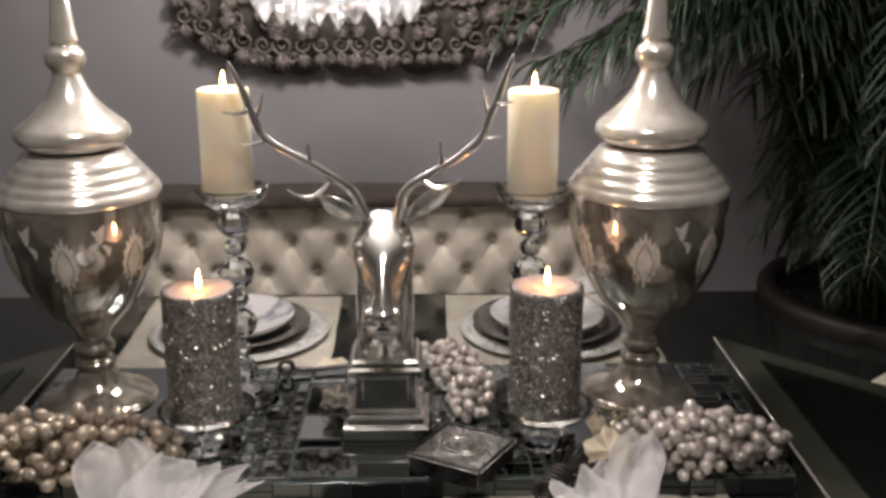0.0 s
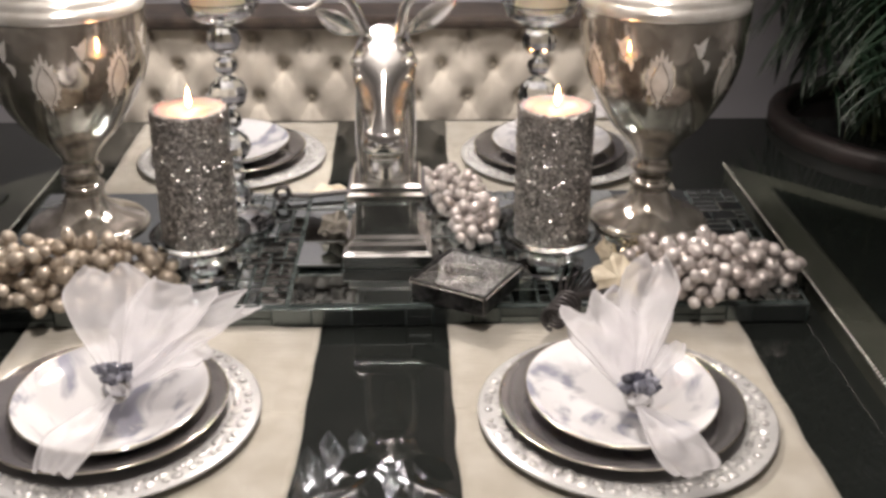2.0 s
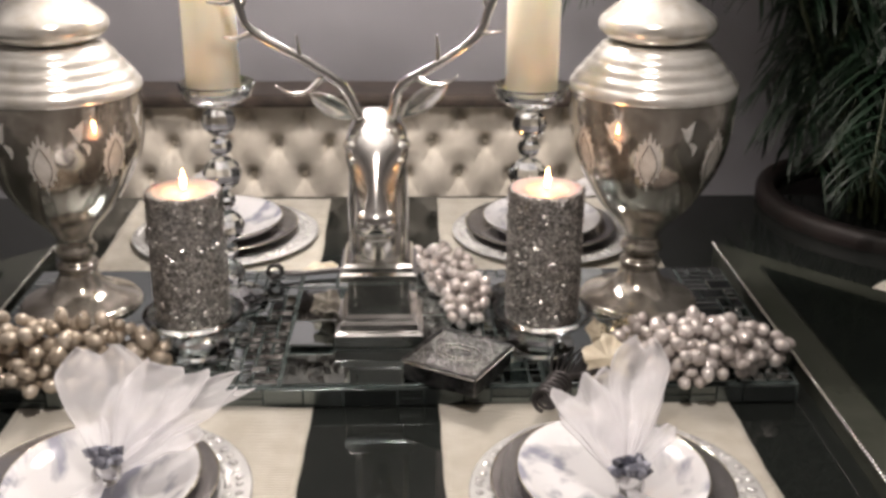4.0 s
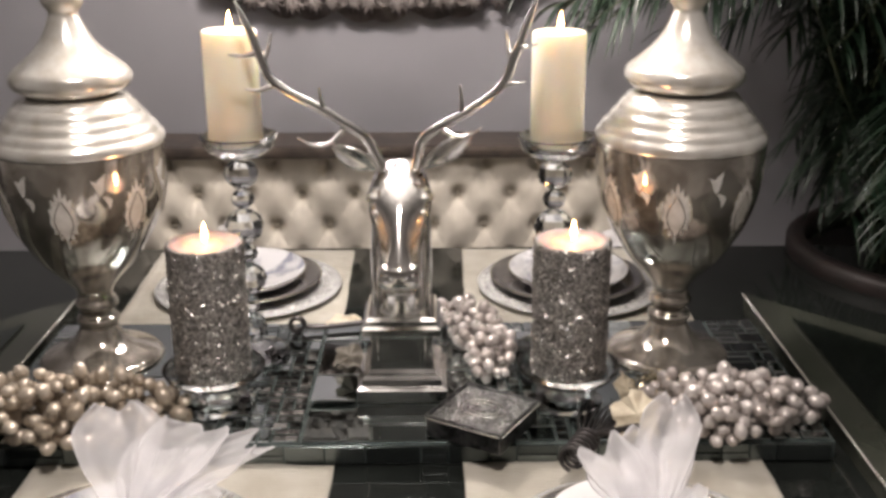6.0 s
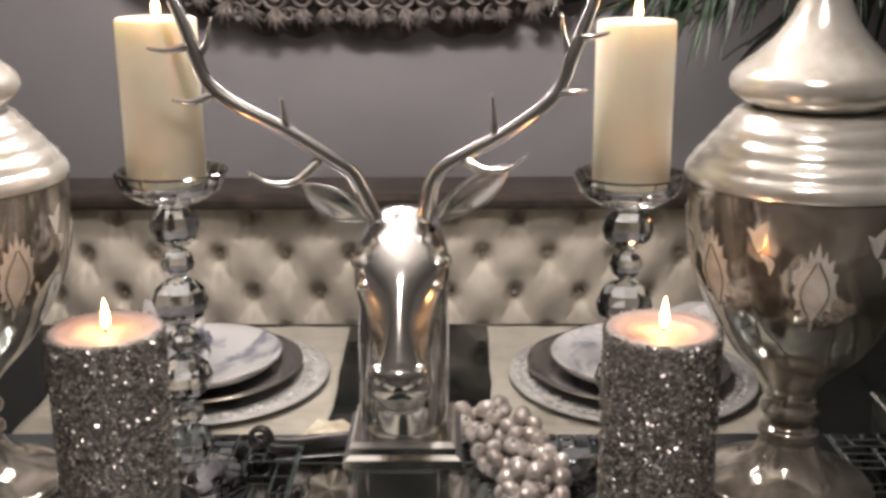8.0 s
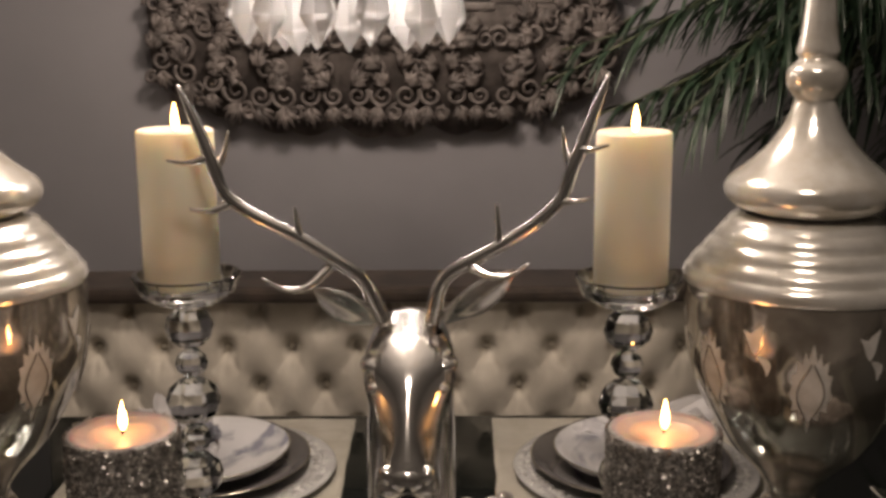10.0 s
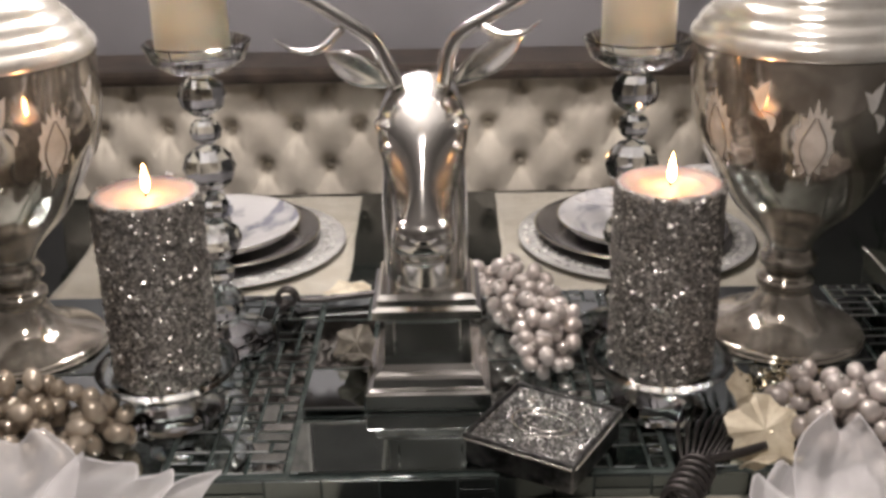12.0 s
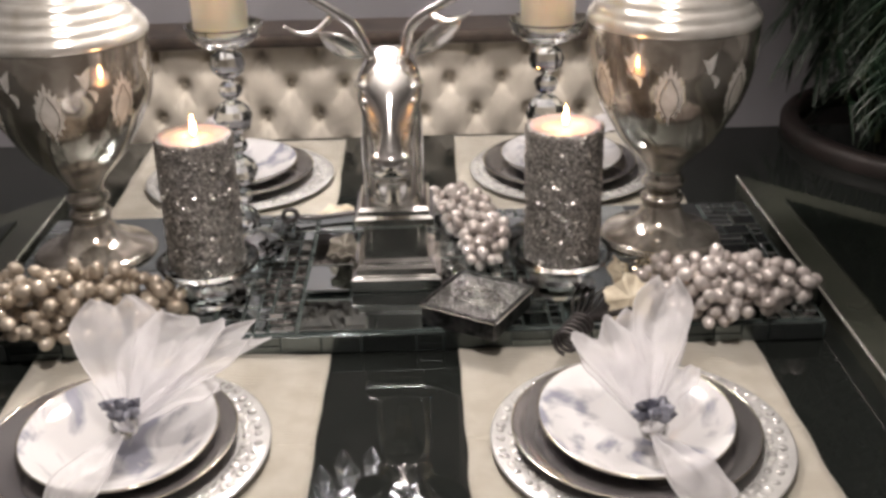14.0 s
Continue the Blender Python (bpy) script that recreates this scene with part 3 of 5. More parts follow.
napkin([((0.288, -0.492, 0.800), (0.336, -0.340, 0.868), 0.033, 0.018, 0.003, 1.0, 0.60, 0.30),
        ((0.287, -0.492, 0.800), (0.312, -0.366, 0.848), 0.040, 0.012, 0.005, 4.1, 0.30, 0.7),
        ((0.286, -0.492, 0.800), (0.236, -0.410, 0.856), 0.040, 0.014, 0.008, 2.3, 0.35, 0.9, 0.35),
        ((0.286, -0.492, 0.799), (0.262, -0.402, 0.838), 0.044, 0.010, 0.006, 3.3, 0.30, 0.8, 0.2),
        ((0.290, -0.492, 0.799), (0.338, -0.420, 0.820), 0.026, 0.006, 0.004, 5.3, 0.20, 0.8)],
       ((0.290, -0.512, 0.803), (0.325, -0.622, 0.790), 0.030, 0.012, 0.004, 0.6, 0.15, 0.8), KR, 3)
napkin([((-0.252, -0.464, 0.800), (-0.290, -0.322, 0.862), 0.050, 0.012, 0.003, 0.4, 0.25, 0.45),
        ((-0.249, -0.464, 0.800), (-0.184, -0.356, 0.852), 0.046, 0.012, 0.008, 2.0, 0.35, 0.9, 0.30),
        ((-0.249, -0.464, 0.799), (-0.122, -0.380, 0.846), 0.036, 0.012, 0.008, 3.7, 0.35, 0.7, 0.35),
        ((-0.250, -0.464, 0.799), (-0.216, -0.366, 0.836), 0.048, 0.010, 0.006, 5.2, 0.25, 0.8, 0.2),
        ((-0.249, -0.464, 0.798), (-0.160, -0.424, 0.824), 0.044, 0.010, 0.005, 1.4, 0.25, 0.8)],
       ((-0.251, -0.484, 0.803), (-0.277, -0.604, 0.788), 0.029, 0.012, 0.004, 2.6, 0.2, 0.75), KL, 8)
napkin([((-0.262, 0.352, 0.792), (-0.330, 0.420, 0.828), 0.042, 0.012, 0.008, 0.9, 0.3, 0.6),
        ((-0.262, 0.352, 0.792), (-0.360, 0.340, 0.825), 0.040, 0.012, 0.006, 2.9, 0.3, 0.7)],
       ((-0.262, 0.346, 0.792), (-0.262, 0.270, 0.786), 0.025, 0.010, 0.004, 1.9, 0.2, 0.8), (-0.264, 0.352, 0.806), 12)
napkin([((0.300, 0.355, 0.792), (0.395, 0.285, 0.850), 0.052, 0.014, 0.006, 1.6, 0.3, 0.8),
        ((0.300, 0.355, 0.792), (0.405, 0.345, 0.835), 0.046, 0.012, 0.008, 3.1, 0.3, 0.7)],
       ((0.298, 0.355, 0.792), (0.235, 0.400, 0.790), 0.025, 0.010, 0.004, 0.4, 0.2, 0.8), (0.298, 0.355, 0.806), 15)


# ---- deer-head statue: one cast piece with its plinth ----
def statue():
    b = bmesh.new()
    # plinth, square in plan
    cx, cy = 0.0245, -0.080
    prof = [(0.0595, 0.0), (0.0595, 0.017), (0.0575, 0.0195), (0.053, 0.0215), (0.052, 0.030), (0.050, 0.033), (0.0445, 0.0365), (0.0415, 0.041),
            (0.0400, 0.083), (0.0405, 0.086), (0.0480, 0.090), (0.0510, 0.0925), (0.0510, 0.1005), (0.0460, 0.1035), (0.0460, 0.110), (0.0425, 0.1145), (0.0, 0.1145)]
    rings = [[b.verts.new((cx + sx * r, cy + sy * r, 0.7805 + z)) for sx, sy in ((-1, -1), (1, -1), (1, 1), (-1, 1))] for r, z in prof[:-1]]
    for a, c in zip(rings, rings[1:]):
        for i in range(4):
            b.faces.new((a[i], a[(i + 1) % 4], c[(i + 1) % 4], c[i]))
    b.faces.new(rings[0][::-1])
    b.faces.new(rings[-1])
    flat = len(b.faces)
    # recessed front panel edge
    for sgn in (-1, 1):
        box(b, cx + sgn * 0.031 - 0.001, cx + sgn * 0.031 + 0.001, cy - 0.0428, cy - 0.040, 0.828, 0.862)

    def loft(spine, sides=36):
        """Rings along a spine of (x, y, z, half width, half depth, how much the upper side narrows)."""
        rr = []
        pts = soften(spine, 6)
        for i, q in enumerate(pts):
            d = Vector((pts[min(i + 1, len(pts) - 1)] - pts[max(i - 1, 0)])[:3]).normalized()
            u = Vector((1, 0, 0))
            v = d.cross(u).normalized()
            ring = []
            for k in range(sides):
                a = 2 * pi * k / sides
                ca, sa = cos(a), sin(a)
                wide = q[3] * (1 - q[5] * max(0, sa) ** 0.7)
                ring.append(b.verts.new(Vector(q[:3]) + u * wide * ca + v * q[4] * (abs(sa) ** 0.8 if sa > 0 else sa)))
            rr.append(ring)
        for a, c in zip(rr, rr[1:]):
            for k in range(sides):
                b.faces.new((a[k], a[(k + 1) % sides], c[(k + 1) % sides], c[k]))
        b.faces.new(rr[0][::-1])
        b.faces.new(rr[-1])

    # neck, then the long face looking forward and down
    loft([(cx, -0.080, 0.893, 0.0385, 0.038, 0), (cx, -0.078, 0.925, 0.0400, 0.039, 0), (cx, -0.068, 0.985, 0.0400, 0.039, 0), (cx, -0.056, 1.035, 0.0365, 0.034, 0), (cx, -0.046, 1.066, 0.026, 0.018, 0)])
    loft([(cx, -0.024, 1.070, 0.020, 0.013, 0), (cx, -0.032, 1.0695, 0.029, 0.0145, 0), (cx, -0.045, 1.0655, 0.0335, 0.015, 0), (cx, -0.062, 1.0595, 0.0370, 0.016, 0), (cx, -0.080, 1.0515, 0.0400, 0.018, 0.05), (cx, -0.097, 1.0350, 0.0400, 0.024, 0.30),
          (cx, -0.113, 1.012, 0.0325, 0.0265, 0.52), (cx, -0.1275, 0.9925, 0.0275, 0.0265, 0.55), (cx, -0.1405, 0.976, 0.0270, 0.025, 0.38), (cx, -0.151, 0.9635, 0.0285, 0.023, 0.15), (cx, -0.158, 0.955, 0.0265, 0.018, 0.0), (cx, -0.162, 0.949, 0.0190, 0.011, 0)])
    # brows, eyes, nostril wings, nose pad, lips and chin
    for s in (-1, 1):
        ball(b, 1, Matrix.Translation((cx + s * 0.0310, -0.092, 1.050)) @ pose(0, 0, 0, 25, 0, s * 14) @ Matrix.Diagonal((0.0125, 0.0120, 0.0060, 1)), 3)
        ball(b, 1, Matrix.Translation((cx + s * 0.0300, -0.107, 1.032)) @ Matrix.Diagonal((0.0070, 0.0075, 0.0055, 1)), 3)
        ball(b, 1, Matrix.Translation((cx + s * 0.0150, -0.159, 0.971)) @ pose(0, 0, 0, 0, s * 30, 0) @ Matrix.Diagonal((0.0085, 0.0105, 0.0125, 1)), 3)
    ball(b, 1, Matrix.Translation((cx, -0.160, 0.968)) @ Matrix.Diagonal((0.0195, 0.0135, 0.0150, 1)), 3)
    ball(b, 1, Matrix.Translation((cx, -0.157, 0.9525)) @ Matrix.Diagonal((0.0225, 0.0140, 0.0042, 1)), 3)
    ball(b, 1, Matrix.Translation((cx, -0.152, 0.9430)) @ Matrix.Diagonal((0.0200, 0.0150, 0.0060, 1)), 3)
    # ears
    for s, tip in ((-1, (-0.062, -0.058, 1.108)), (1, (0.118, -0.058, 1.126))):
        root, tip = Vector((cx + s * 0.030, -0.056, 1.080)), Vector(tip)
        d = tip - root
        pts = [(0, 0.006), (0.15, 0.011), (0.4, 0.017), (0.65, 0.016), (0.85, 0.010), (1.0, 0.0015)]
        sp = [(*(root + d * t), w, 0.006 * (1 - 0.6 * t)) for t, w in pts]
        rr = []
        for q in soften(sp, 4):
            along = d.normalized()
            v = Vector((s * 0.42, -1, -0.30))
            v = (v - along * v.dot(along)).normalized()
            u = v.cross(along)
            rr.append([b.verts.new(Vector(q[:3]) + u * max(q[3], 0.001) * cos(2 * pi * k / 16) + v * (max(q[4], 0.0008) * sin(2 * pi * k / 16) + 0.32 * q[3] * cos(2 * pi * k / 16) ** 2)) for k in range(16)])
        for a, c in zip(rr, rr[1:]):
            for k in range(16):
                b.faces.new((a[k], a[(k + 1) % 16], c[(k + 1) % 16], c[k]))
    # antlers: a beam each and its tines
    beams = [[(0.002, -0.058, 1.076, 0.0075), (-0.005, -0.060, 1.092, 0.0078), (-0.016, -0.063, 1.116, 0.0070), (-0.031, -0.065, 1.130, 0.0068), (-0.073, -0.065, 1.157, 0.0062), (-0.113, -0.064, 1.178, 0.0058),
              (-0.138, -0.062, 1.198, 0.0056), (-0.148, -0.058, 1.221, 0.0062), (-0.157, -0.054, 1.245, 0.0055), (-0.168, -0.050, 1.270, 0.0042), (-0.178, -0.048, 1.291, 0.0016)],
             [(0.044, -0.058, 1.076, 0.0075), (0.047, -0.060, 1.092, 0.0078), (0.052, -0.063, 1.112, 0.0070), (0.065, -0.065, 1.127, 0.0068), (0.107, -0.065, 1.150, 0.0062), (0.141, -0.064, 1.173, 0.0058),
              (0.160, -0.062, 1.193, 0.0056), (0.168, -0.058, 1.215, 0.0062), (0.178, -0.054, 1.239, 0.0058), (0.189, -0.050, 1.268, 0.0046), (0.201, -0.048, 1.299, 0.0016)]]
    tines = [[(-0.071, -0.065, 1.155), (-0.073, -0.068, 1.168), (-0.075, -0.070, 1.186)], [(-0.046, -0.070, 1.131), (-0.064, -0.092, 1.118), (-0.085, -0.098, 1.119), (-0.101, -0.100, 1.129)],
             [(-0.134, -0.062, 1.187), (-0.150, -0.068, 1.182), (-0.167, -0.070, 1.184)], [(-0.152, -0.058, 1.228), (-0.168, -0.062, 1.224), (-0.187, -0.062, 1.226)], [(-0.148, -0.056, 1.214), (-0.139, -0.052, 1.230), (-0.134, -0.050, 1.251)],
             [(0.104, -0.065, 1.149), (0.104, -0.068, 1.165), (0.102, -0.070, 1.188)], [(0.080, -0.070, 1.131), (0.096, -0.090, 1.127), (0.114, -0.098, 1.130), (0.129, -0.100, 1.141)],
             [(0.155, -0.062, 1.187), (0.168, -0.068, 1.189), (0.184, -0.070, 1.191)], [(0.174, -0.056, 1.233), (0.186, -0.060, 1.234), (0.200, -0.060, 1.237)], [(0.168, -0.056, 1.212), (0.163, -0.053, 1.232), (0.160, -0.050, 1.253)]]
    for beam in beams:
        tube(b, soften(beam, 5), 12)
    for tine in tines:
        k = len(tine) - 1
        tube(b, soften([(*p, 0.0046 - 0.0036 * i / k) for i, p in enumerate(tine)], 5), 10)
    bmesh.ops.recalc_face_normals(b, faces=b.faces)
    ob = part("deer_statue", b, CHROME, None, "polished silver deer-head statue with antlers on a stepped plinth")
    for i in range(flat):
        ob.data.polygons[i].use_smooth = False
    return tagged(ob, category="statue")


statue()


# ---- mercury-glass urns ----
def urn_thing():
    e = thing("lidded_urn", pose(0.403, 0.02, 0.7805), "tall silvered mercury-glass urn with a pointed lid", "urn", "mercury glass urns")
    Z = 0.7805
    body = [(0.0, 0.0), (0.08, 0.0), (0.0835, 0.003), (0.082, 0.007), (0.07, 0.012), (0.052, 0.019), (0.038, 0.03), (0.03, 0.042), (0.0265, 0.052), (0.0295, 0.057), (0.0295, 0.063), (0.0235, 0.068), (0.0235, 0.074), (0.029, 0.08), (0.03, 0.086), (0.026, 0.092), (0.0245, 0.0965), (0.0241, 0.1009), (0.0267, 0.1081), (0.038, 0.1224), (0.0631, 0.1491), (0.0811, 0.1758), (0.0945, 0.2005), (0.1022, 0.22), (0.1078, 0.2405), (0.1114, 0.2641), (0.1135, 0.2929), (0.1145, 0.3144)]
    bowl = part("bowl", lathe(bmesh.new(), [tuple(p) for p in soften(body[:20], 3)] + [tuple(p) for p in soften(body[19:], 4)[1:]], 72), MERCURY_BODY, e, "worn gold-silver mercury glass bowl on a stem")
    neck = [(0.1145, 0.3155), (0.116, 0.3206), (0.1145, 0.3268), (0.1104, 0.3309), (0.1078, 0.3329), (0.1078, 0.337), (0.1011, 0.3432), (0.097, 0.3452), (0.097, 0.3493), (0.0904, 0.3565), (0.0862, 0.3586), (0.0862, 0.3627), (0.0791, 0.3709), (0.075, 0.373), (0.0744, 0.3771), (0.0637, 0.3812), (0.0565, 0.3832), (0.0, 0.3832)]
    part("shoulder", lathe(bmesh.new(), neck, 72), MERCURY, e, "ringed silver shoulder")
    lid = [(0.0, 0.3843), (0.0596, 0.3843), (0.0678, 0.3884), (0.076, 0.3945), (0.0796, 0.4017), (0.0791, 0.4089), (0.075, 0.4161), (0.0637, 0.4253), (0.0519, 0.4351), (0.0411, 0.4459), (0.0318, 0.4587), (0.0252, 0.4715), (0.0205, 0.4828), (0.019, 0.4885), (0.021, 0.4931), (0.0262, 0.5003), (0.0279, 0.509), (0.0262, 0.5177), (0.02, 0.5239), (0.0169, 0.527), (0.0195, 0.5311), (0.0195, 0.5362), (0.0169, 0.5485), (0.0133, 0.5824), (0.0092, 0.6184), (0.0056, 0.6471), (0.0062, 0.6522), (0.0041, 0.6594), (0.0, 0.6615)]
    part("lid", lathe(bmesh.new(), [tuple(p) for p in soften(lid[1:], 3)], 64), MERCURY, e, "pointed silver lid with a ball finial")
    # frosted damask motifs laid on the bowl
    def radius(z):
        for (r0, z0), (r1, z1) in zip(body, body[1:]):
            if z0 <= z <= z1 and z1 > z0:
                return r0 + (r1 - r0) * (z - z0) / (z1 - z0)
        return 0.11

    def patch(b, ang, zc, outline):
        mx, mz = sum(p[0] for p in outline) / len(outline), sum(p[1] for p in outline) / len(outline)

        def on_bowl(dx, dz):
            r = radius(zc + dz) + 0.0008
            return b.verts.new((r * cos(ang + dx / r), r * sin(ang + dx / r), zc + dz))

        rings = [[on_bowl(mx + (dx - mx) * f, mz + (dz - mz) * f) for dx, dz in outline] for f in (1.0, 0.75, 0.5, 0.25)]
        c, n = on_bowl(mx, mz), len(outline)
        for a, d in zip(rings, rings[1:]):
            for i in range(n):
                b.faces.new((a[i], a[(i + 1) % n], d[(i + 1) % n], d[i]))
        for i in range(n):
            b.faces.new((c, rings[-1][i], rings[-1][(i + 1) % n]))

    def leafshape(x0, z0, x1, z1, w, bulge=0.0, n=9):
        res = []
        d = Vector((x1 - x0, z1 - z0))
        nrm = Vector((-d.y, d.x)).normalized()
        for i in range(n):
            t = i / (n - 1)
            p = Vector((x0, z0)) + d * t + nrm * (w * sin(pi * t ** 0.8) + bulge * sin(pi * t))
            res.append((p.x, p.y))
        for i in range(n - 2, 0, -1):
            t = i / (n - 1)
            p = Vector((x0, z0)) + d * t - nrm * (w * sin(pi * t ** 0.8) - bulge * sin(pi * t))
            res.append((p.x, p.y))
        return res

    for k in range(7):
        ang = radians(-102 + k * 360 / 7)
        zc = 0.238
        half = [(0.0, 0.046), (0.004, 0.030), (0.008, 0.038), (0.010, 0.026), (0.016, 0.030), (0.0155, 0.018), (0.021, 0.016), (0.019, 0.006), (0.0215, -0.004), (0.017, -0.012), (0.018, -0.020), (0.011, -0.019), (0.0105, -0.030), (0.004, -0.026), (0.0, -0.044)]
        b = bmesh.new()
        patch(b, ang, zc, [(0.85 * x, z) for x, z in half] + [(-0.85 * x, z) for x, z in half[-2:0:-1]])
        crest = part("frosted_motif", b, MOTIF, bowl, "frosted damask motif", smooth=False)
        for s in (-1, 1):
            b = bmesh.new()
            line = []
            for i in range(30):
                t = i / 29
                dx, dz = s * (0.0012 + 0.0105 * sin(pi * t) ** 1.3), -0.032 + 0.060 * t
                r = radius(zc + dz) + 0.0016
                line.append((r * cos(ang + dx / r), r * sin(ang + dx / r), zc + dz, 0.0008))
            tube(b, line, 5)
            part("curl", b, MERCURY_BODY, crest)
        ang2 = ang + pi / 7
        for o in (leafshape(0, 0.0, 0.008, 0.030, 0.0055, 0.004), leafshape(0, 0.0, -0.012, 0.022, 0.0045, -0.004), leafshape(0.002, 0.0, 0.010, -0.020, 0.004, 0.005)):
            b = bmesh.new()
            patch(b, ang2, 0.268, o)
            part("frosted_leaf", b, MOTIF, bowl, smooth=False)
    return e


urn = urn_thing()
copy_thing(urn, pose(-0.413, 0.018, 0.7805, 0, 0, 15))


# ---- candles ----
def flame_and_wick(e, z, lean=0.0):
    part("wick", tube(bmesh.new(), [(0, 0, z - 0.002, 0.0011), (0.0005, 0, z + 0.006, 0.001), (0.0015, 0, z + 0.0105, 0.0008)], 6), WICK, e)
    part("flame", lathe(bmesh.new(), [(0, 0.0), (0.0017, 0.0015), (0.0033, 0.0055), (0.0036, 0.0095), (0.0029, 0.0150), (0.0015, 0.0215), (0, 0.0275)], 16, Matrix.Translation((0.001, 0, z + 0.005))), FLAME, e, "small bright flame")


def pillar_candle(x, y, z, r, h):
    e = thing("pillar_candle", pose(x, y, z), "smooth ivory pillar candle, lit, on a crystal candlestick", "candle", "ivory pillar candles")
    rim = [(0, 0), (r - 0.002, 0), (r, 0.002), (r, h - 0.003), (r - 0.001, h - 0.001), (r - 0.003, h), (r * 0.8, h - 0.003), (r * 0.45, h - 0.006), (0, h - 0.007)]
    part("wax", lathe(bmesh.new(), rim, 48, wobble=0.004), WAX, e)
    flame_and_wick(e, h - 0.007)
    return e


pillar_candle(-0.200, 0.02, 1.0935, 0.0365, 0.1525)
pillar_candle(0.235, 0.02, 1.0890, 0.0360, 0.1525)


def candlestick(x, y, z, top):
    e = thing("crystal_candlestick", pose(x, y, z), "tall clear crystal candlestick of stacked faceted balls", "candlestick", "crystal candlesticks")
    H = top - z
    part("base", lathe(bmesh.new(), [(0, 0), (0.052, 0), (0.054, 0.004), (0.050, 0.009), (0.030, 0.014), (0.016, 0.022), (0, 0.023)], 16), CRYSTAL, e, smooth=False)
    sizes = [0.0215, 0.0145, 0.0245, 0.0150, 0.0255, 0.0150, 0.0225]
    used = 0.023
    total = sum(2 * s for s in sizes)
    k = (H - 0.020 - 0.023) / total
    for i, s in enumerate(sizes):
        hh = s * k
        b = bmesh.new()
        bmesh.ops.create_uvsphere(b, u_segments=9, v_segments=6, radius=1, matrix=Matrix.Translation((0, 0, used + hh)) @ Matrix.Diagonal((s * 1.08, s * 1.08, hh * 0.995, 1)) @ pose(0, 0, 0, 0, 0, 23 * i))
        part("crystal_ball", b, CRYSTAL, e, smooth=False)
        used += 2 * hh
    part("cup", lathe(bmesh.new(), [(0, used), (0.014, used), (0.030, used + 0.004), (0.046, used + 0.014), (0.053, used + 0.031), (0.0505, used + 0.0325), (0.044, used + 0.021), (0.038, used + 0.0195), (0, used + 0.0195)], 20), CRYSTAL, e, "shallow cut-glass cup", smooth=False)
    return e


candlestick(-0.196, 0.02, 0.7805, 1.0935)
candlestick(0.234, 0.02, 0.7805, 1.0890)


def glitter_candle(x, y, z, r, h, seed):
    e = thing("glitter_candle", pose(x, y, z), "wide pillar candle coated in silver-grey glitter, lit", "candle", "glitter candles")
    part("coat", lathe(bmesh.new(), [(0, 0), (r - 0.001, 0), (r, 0.002), (r, h * 0.5), (r + 0.0005, h - 0.004), (r - 0.001, h), (r - 0.004, h + 0.0005), (r - 0.0045, h - 0.003), (0, h - 0.003)], 64, wobble=0.006), GLITTER_BASE, e, "dark glittery coat")
    part("wax_top", lathe(bmesh.new(), [(0, h - 0.0055), (r * 0.4, h - 0.0045), (r * 0.8, h - 0.0015), (r - 0.003, h + 0.0008), (r - 0.003, h - 0.0028), (0, h - 0.0029)], 48, wobble=0.01), PINK_WAX, e, "melted greyish-pink wax")
    rnd = np.random.RandomState(seed)
    verts, faces = [], []
    for i in range(16500):
        a, zz, s = rnd.uniform(0, 2 * pi), rnd.uniform(0.001, h), rnd.uniform(0.0006, 0.0019)
        nrm = Vector((cos(a), sin(a), 0)) + Vector(rnd.normal(0, 0.45, 3))
        nrm.normalize()
        u = nrm.orthogonal().normalized()
        u.rotate(Matrix.Rotation(rnd.uniform(0, pi), 3, nrm))
        v = nrm.cross(u)
        c = Vector(((r + rnd.uniform(0.0002, 0.0018)) * cos(a), (r + rnd.uniform(0.0002, 0.0018)) * sin(a), zz))
        k = len(verts)
        verts += [tuple(c + u * s + v * s * 0.7), tuple(c - u * s + v * s * 0.7), tuple(c - u * s - v * s * 0.7), tuple(c + u * s - v * s * 0.7)]
        faces.append((k, k + 1, k + 2, k + 3))
    me = bpy.data.meshes.new("glitter")
    me.from_pydata(verts, [], faces)
    me.materials.append(FLAKE)
    tagged(part("glitter", me, None, e, "silver glitter flakes"), kind="stuff")
    flame_and_wick(e, h - 0.005)
    return e


def candle_dish(x, y, z):
    e = thing("glass_candle_dish", pose(x, y, z), "clear glass candle dish on a short faceted foot", "candle dish", "glass candle dishes")
    part("dish", lathe(bmesh.new(), [(0, 0.036), (0.030, 0.036), (0.056, 0.040), (0.064, 0.048), (0.0665, 0.054), (0.0645, 0.055), (0.058, 0.0475), (0.050, 0.0455), (0, 0.0455)], 40), CLEAR, e)
    part("foot", lathe(bmesh.new(), [(0, 0), (0.045, 0), (0.046, 0.006), (0.030, 0.012), (0.022, 0.024), (0.028, 0.0355), (0, 0.0355)], 10), CRYSTAL, e, "faceted crystal foot", smooth=False)
    return e


for i, (x, y) in enumerate(((-0.2195, -0.135), (0.2415, -0.135))):
    candle_dish(x, y, 0.7805)
    glitter_candle(x, y, 0.8265, 0.0470, 0.1775, 21 + i)

# ---- trinket box ----
tb = thing("trinket_box", pose(0.1275, -0.2095, 0.7805, 0, 0, -31), "square pewter trinket box with a glittering lid", "box")
part("body", boxed(-0.051, 0.051, -0.051, 0.051, 0, 0.0225, bevel=0.0015), BOX, tb, "dark pewter body")
b = bmesh.new()
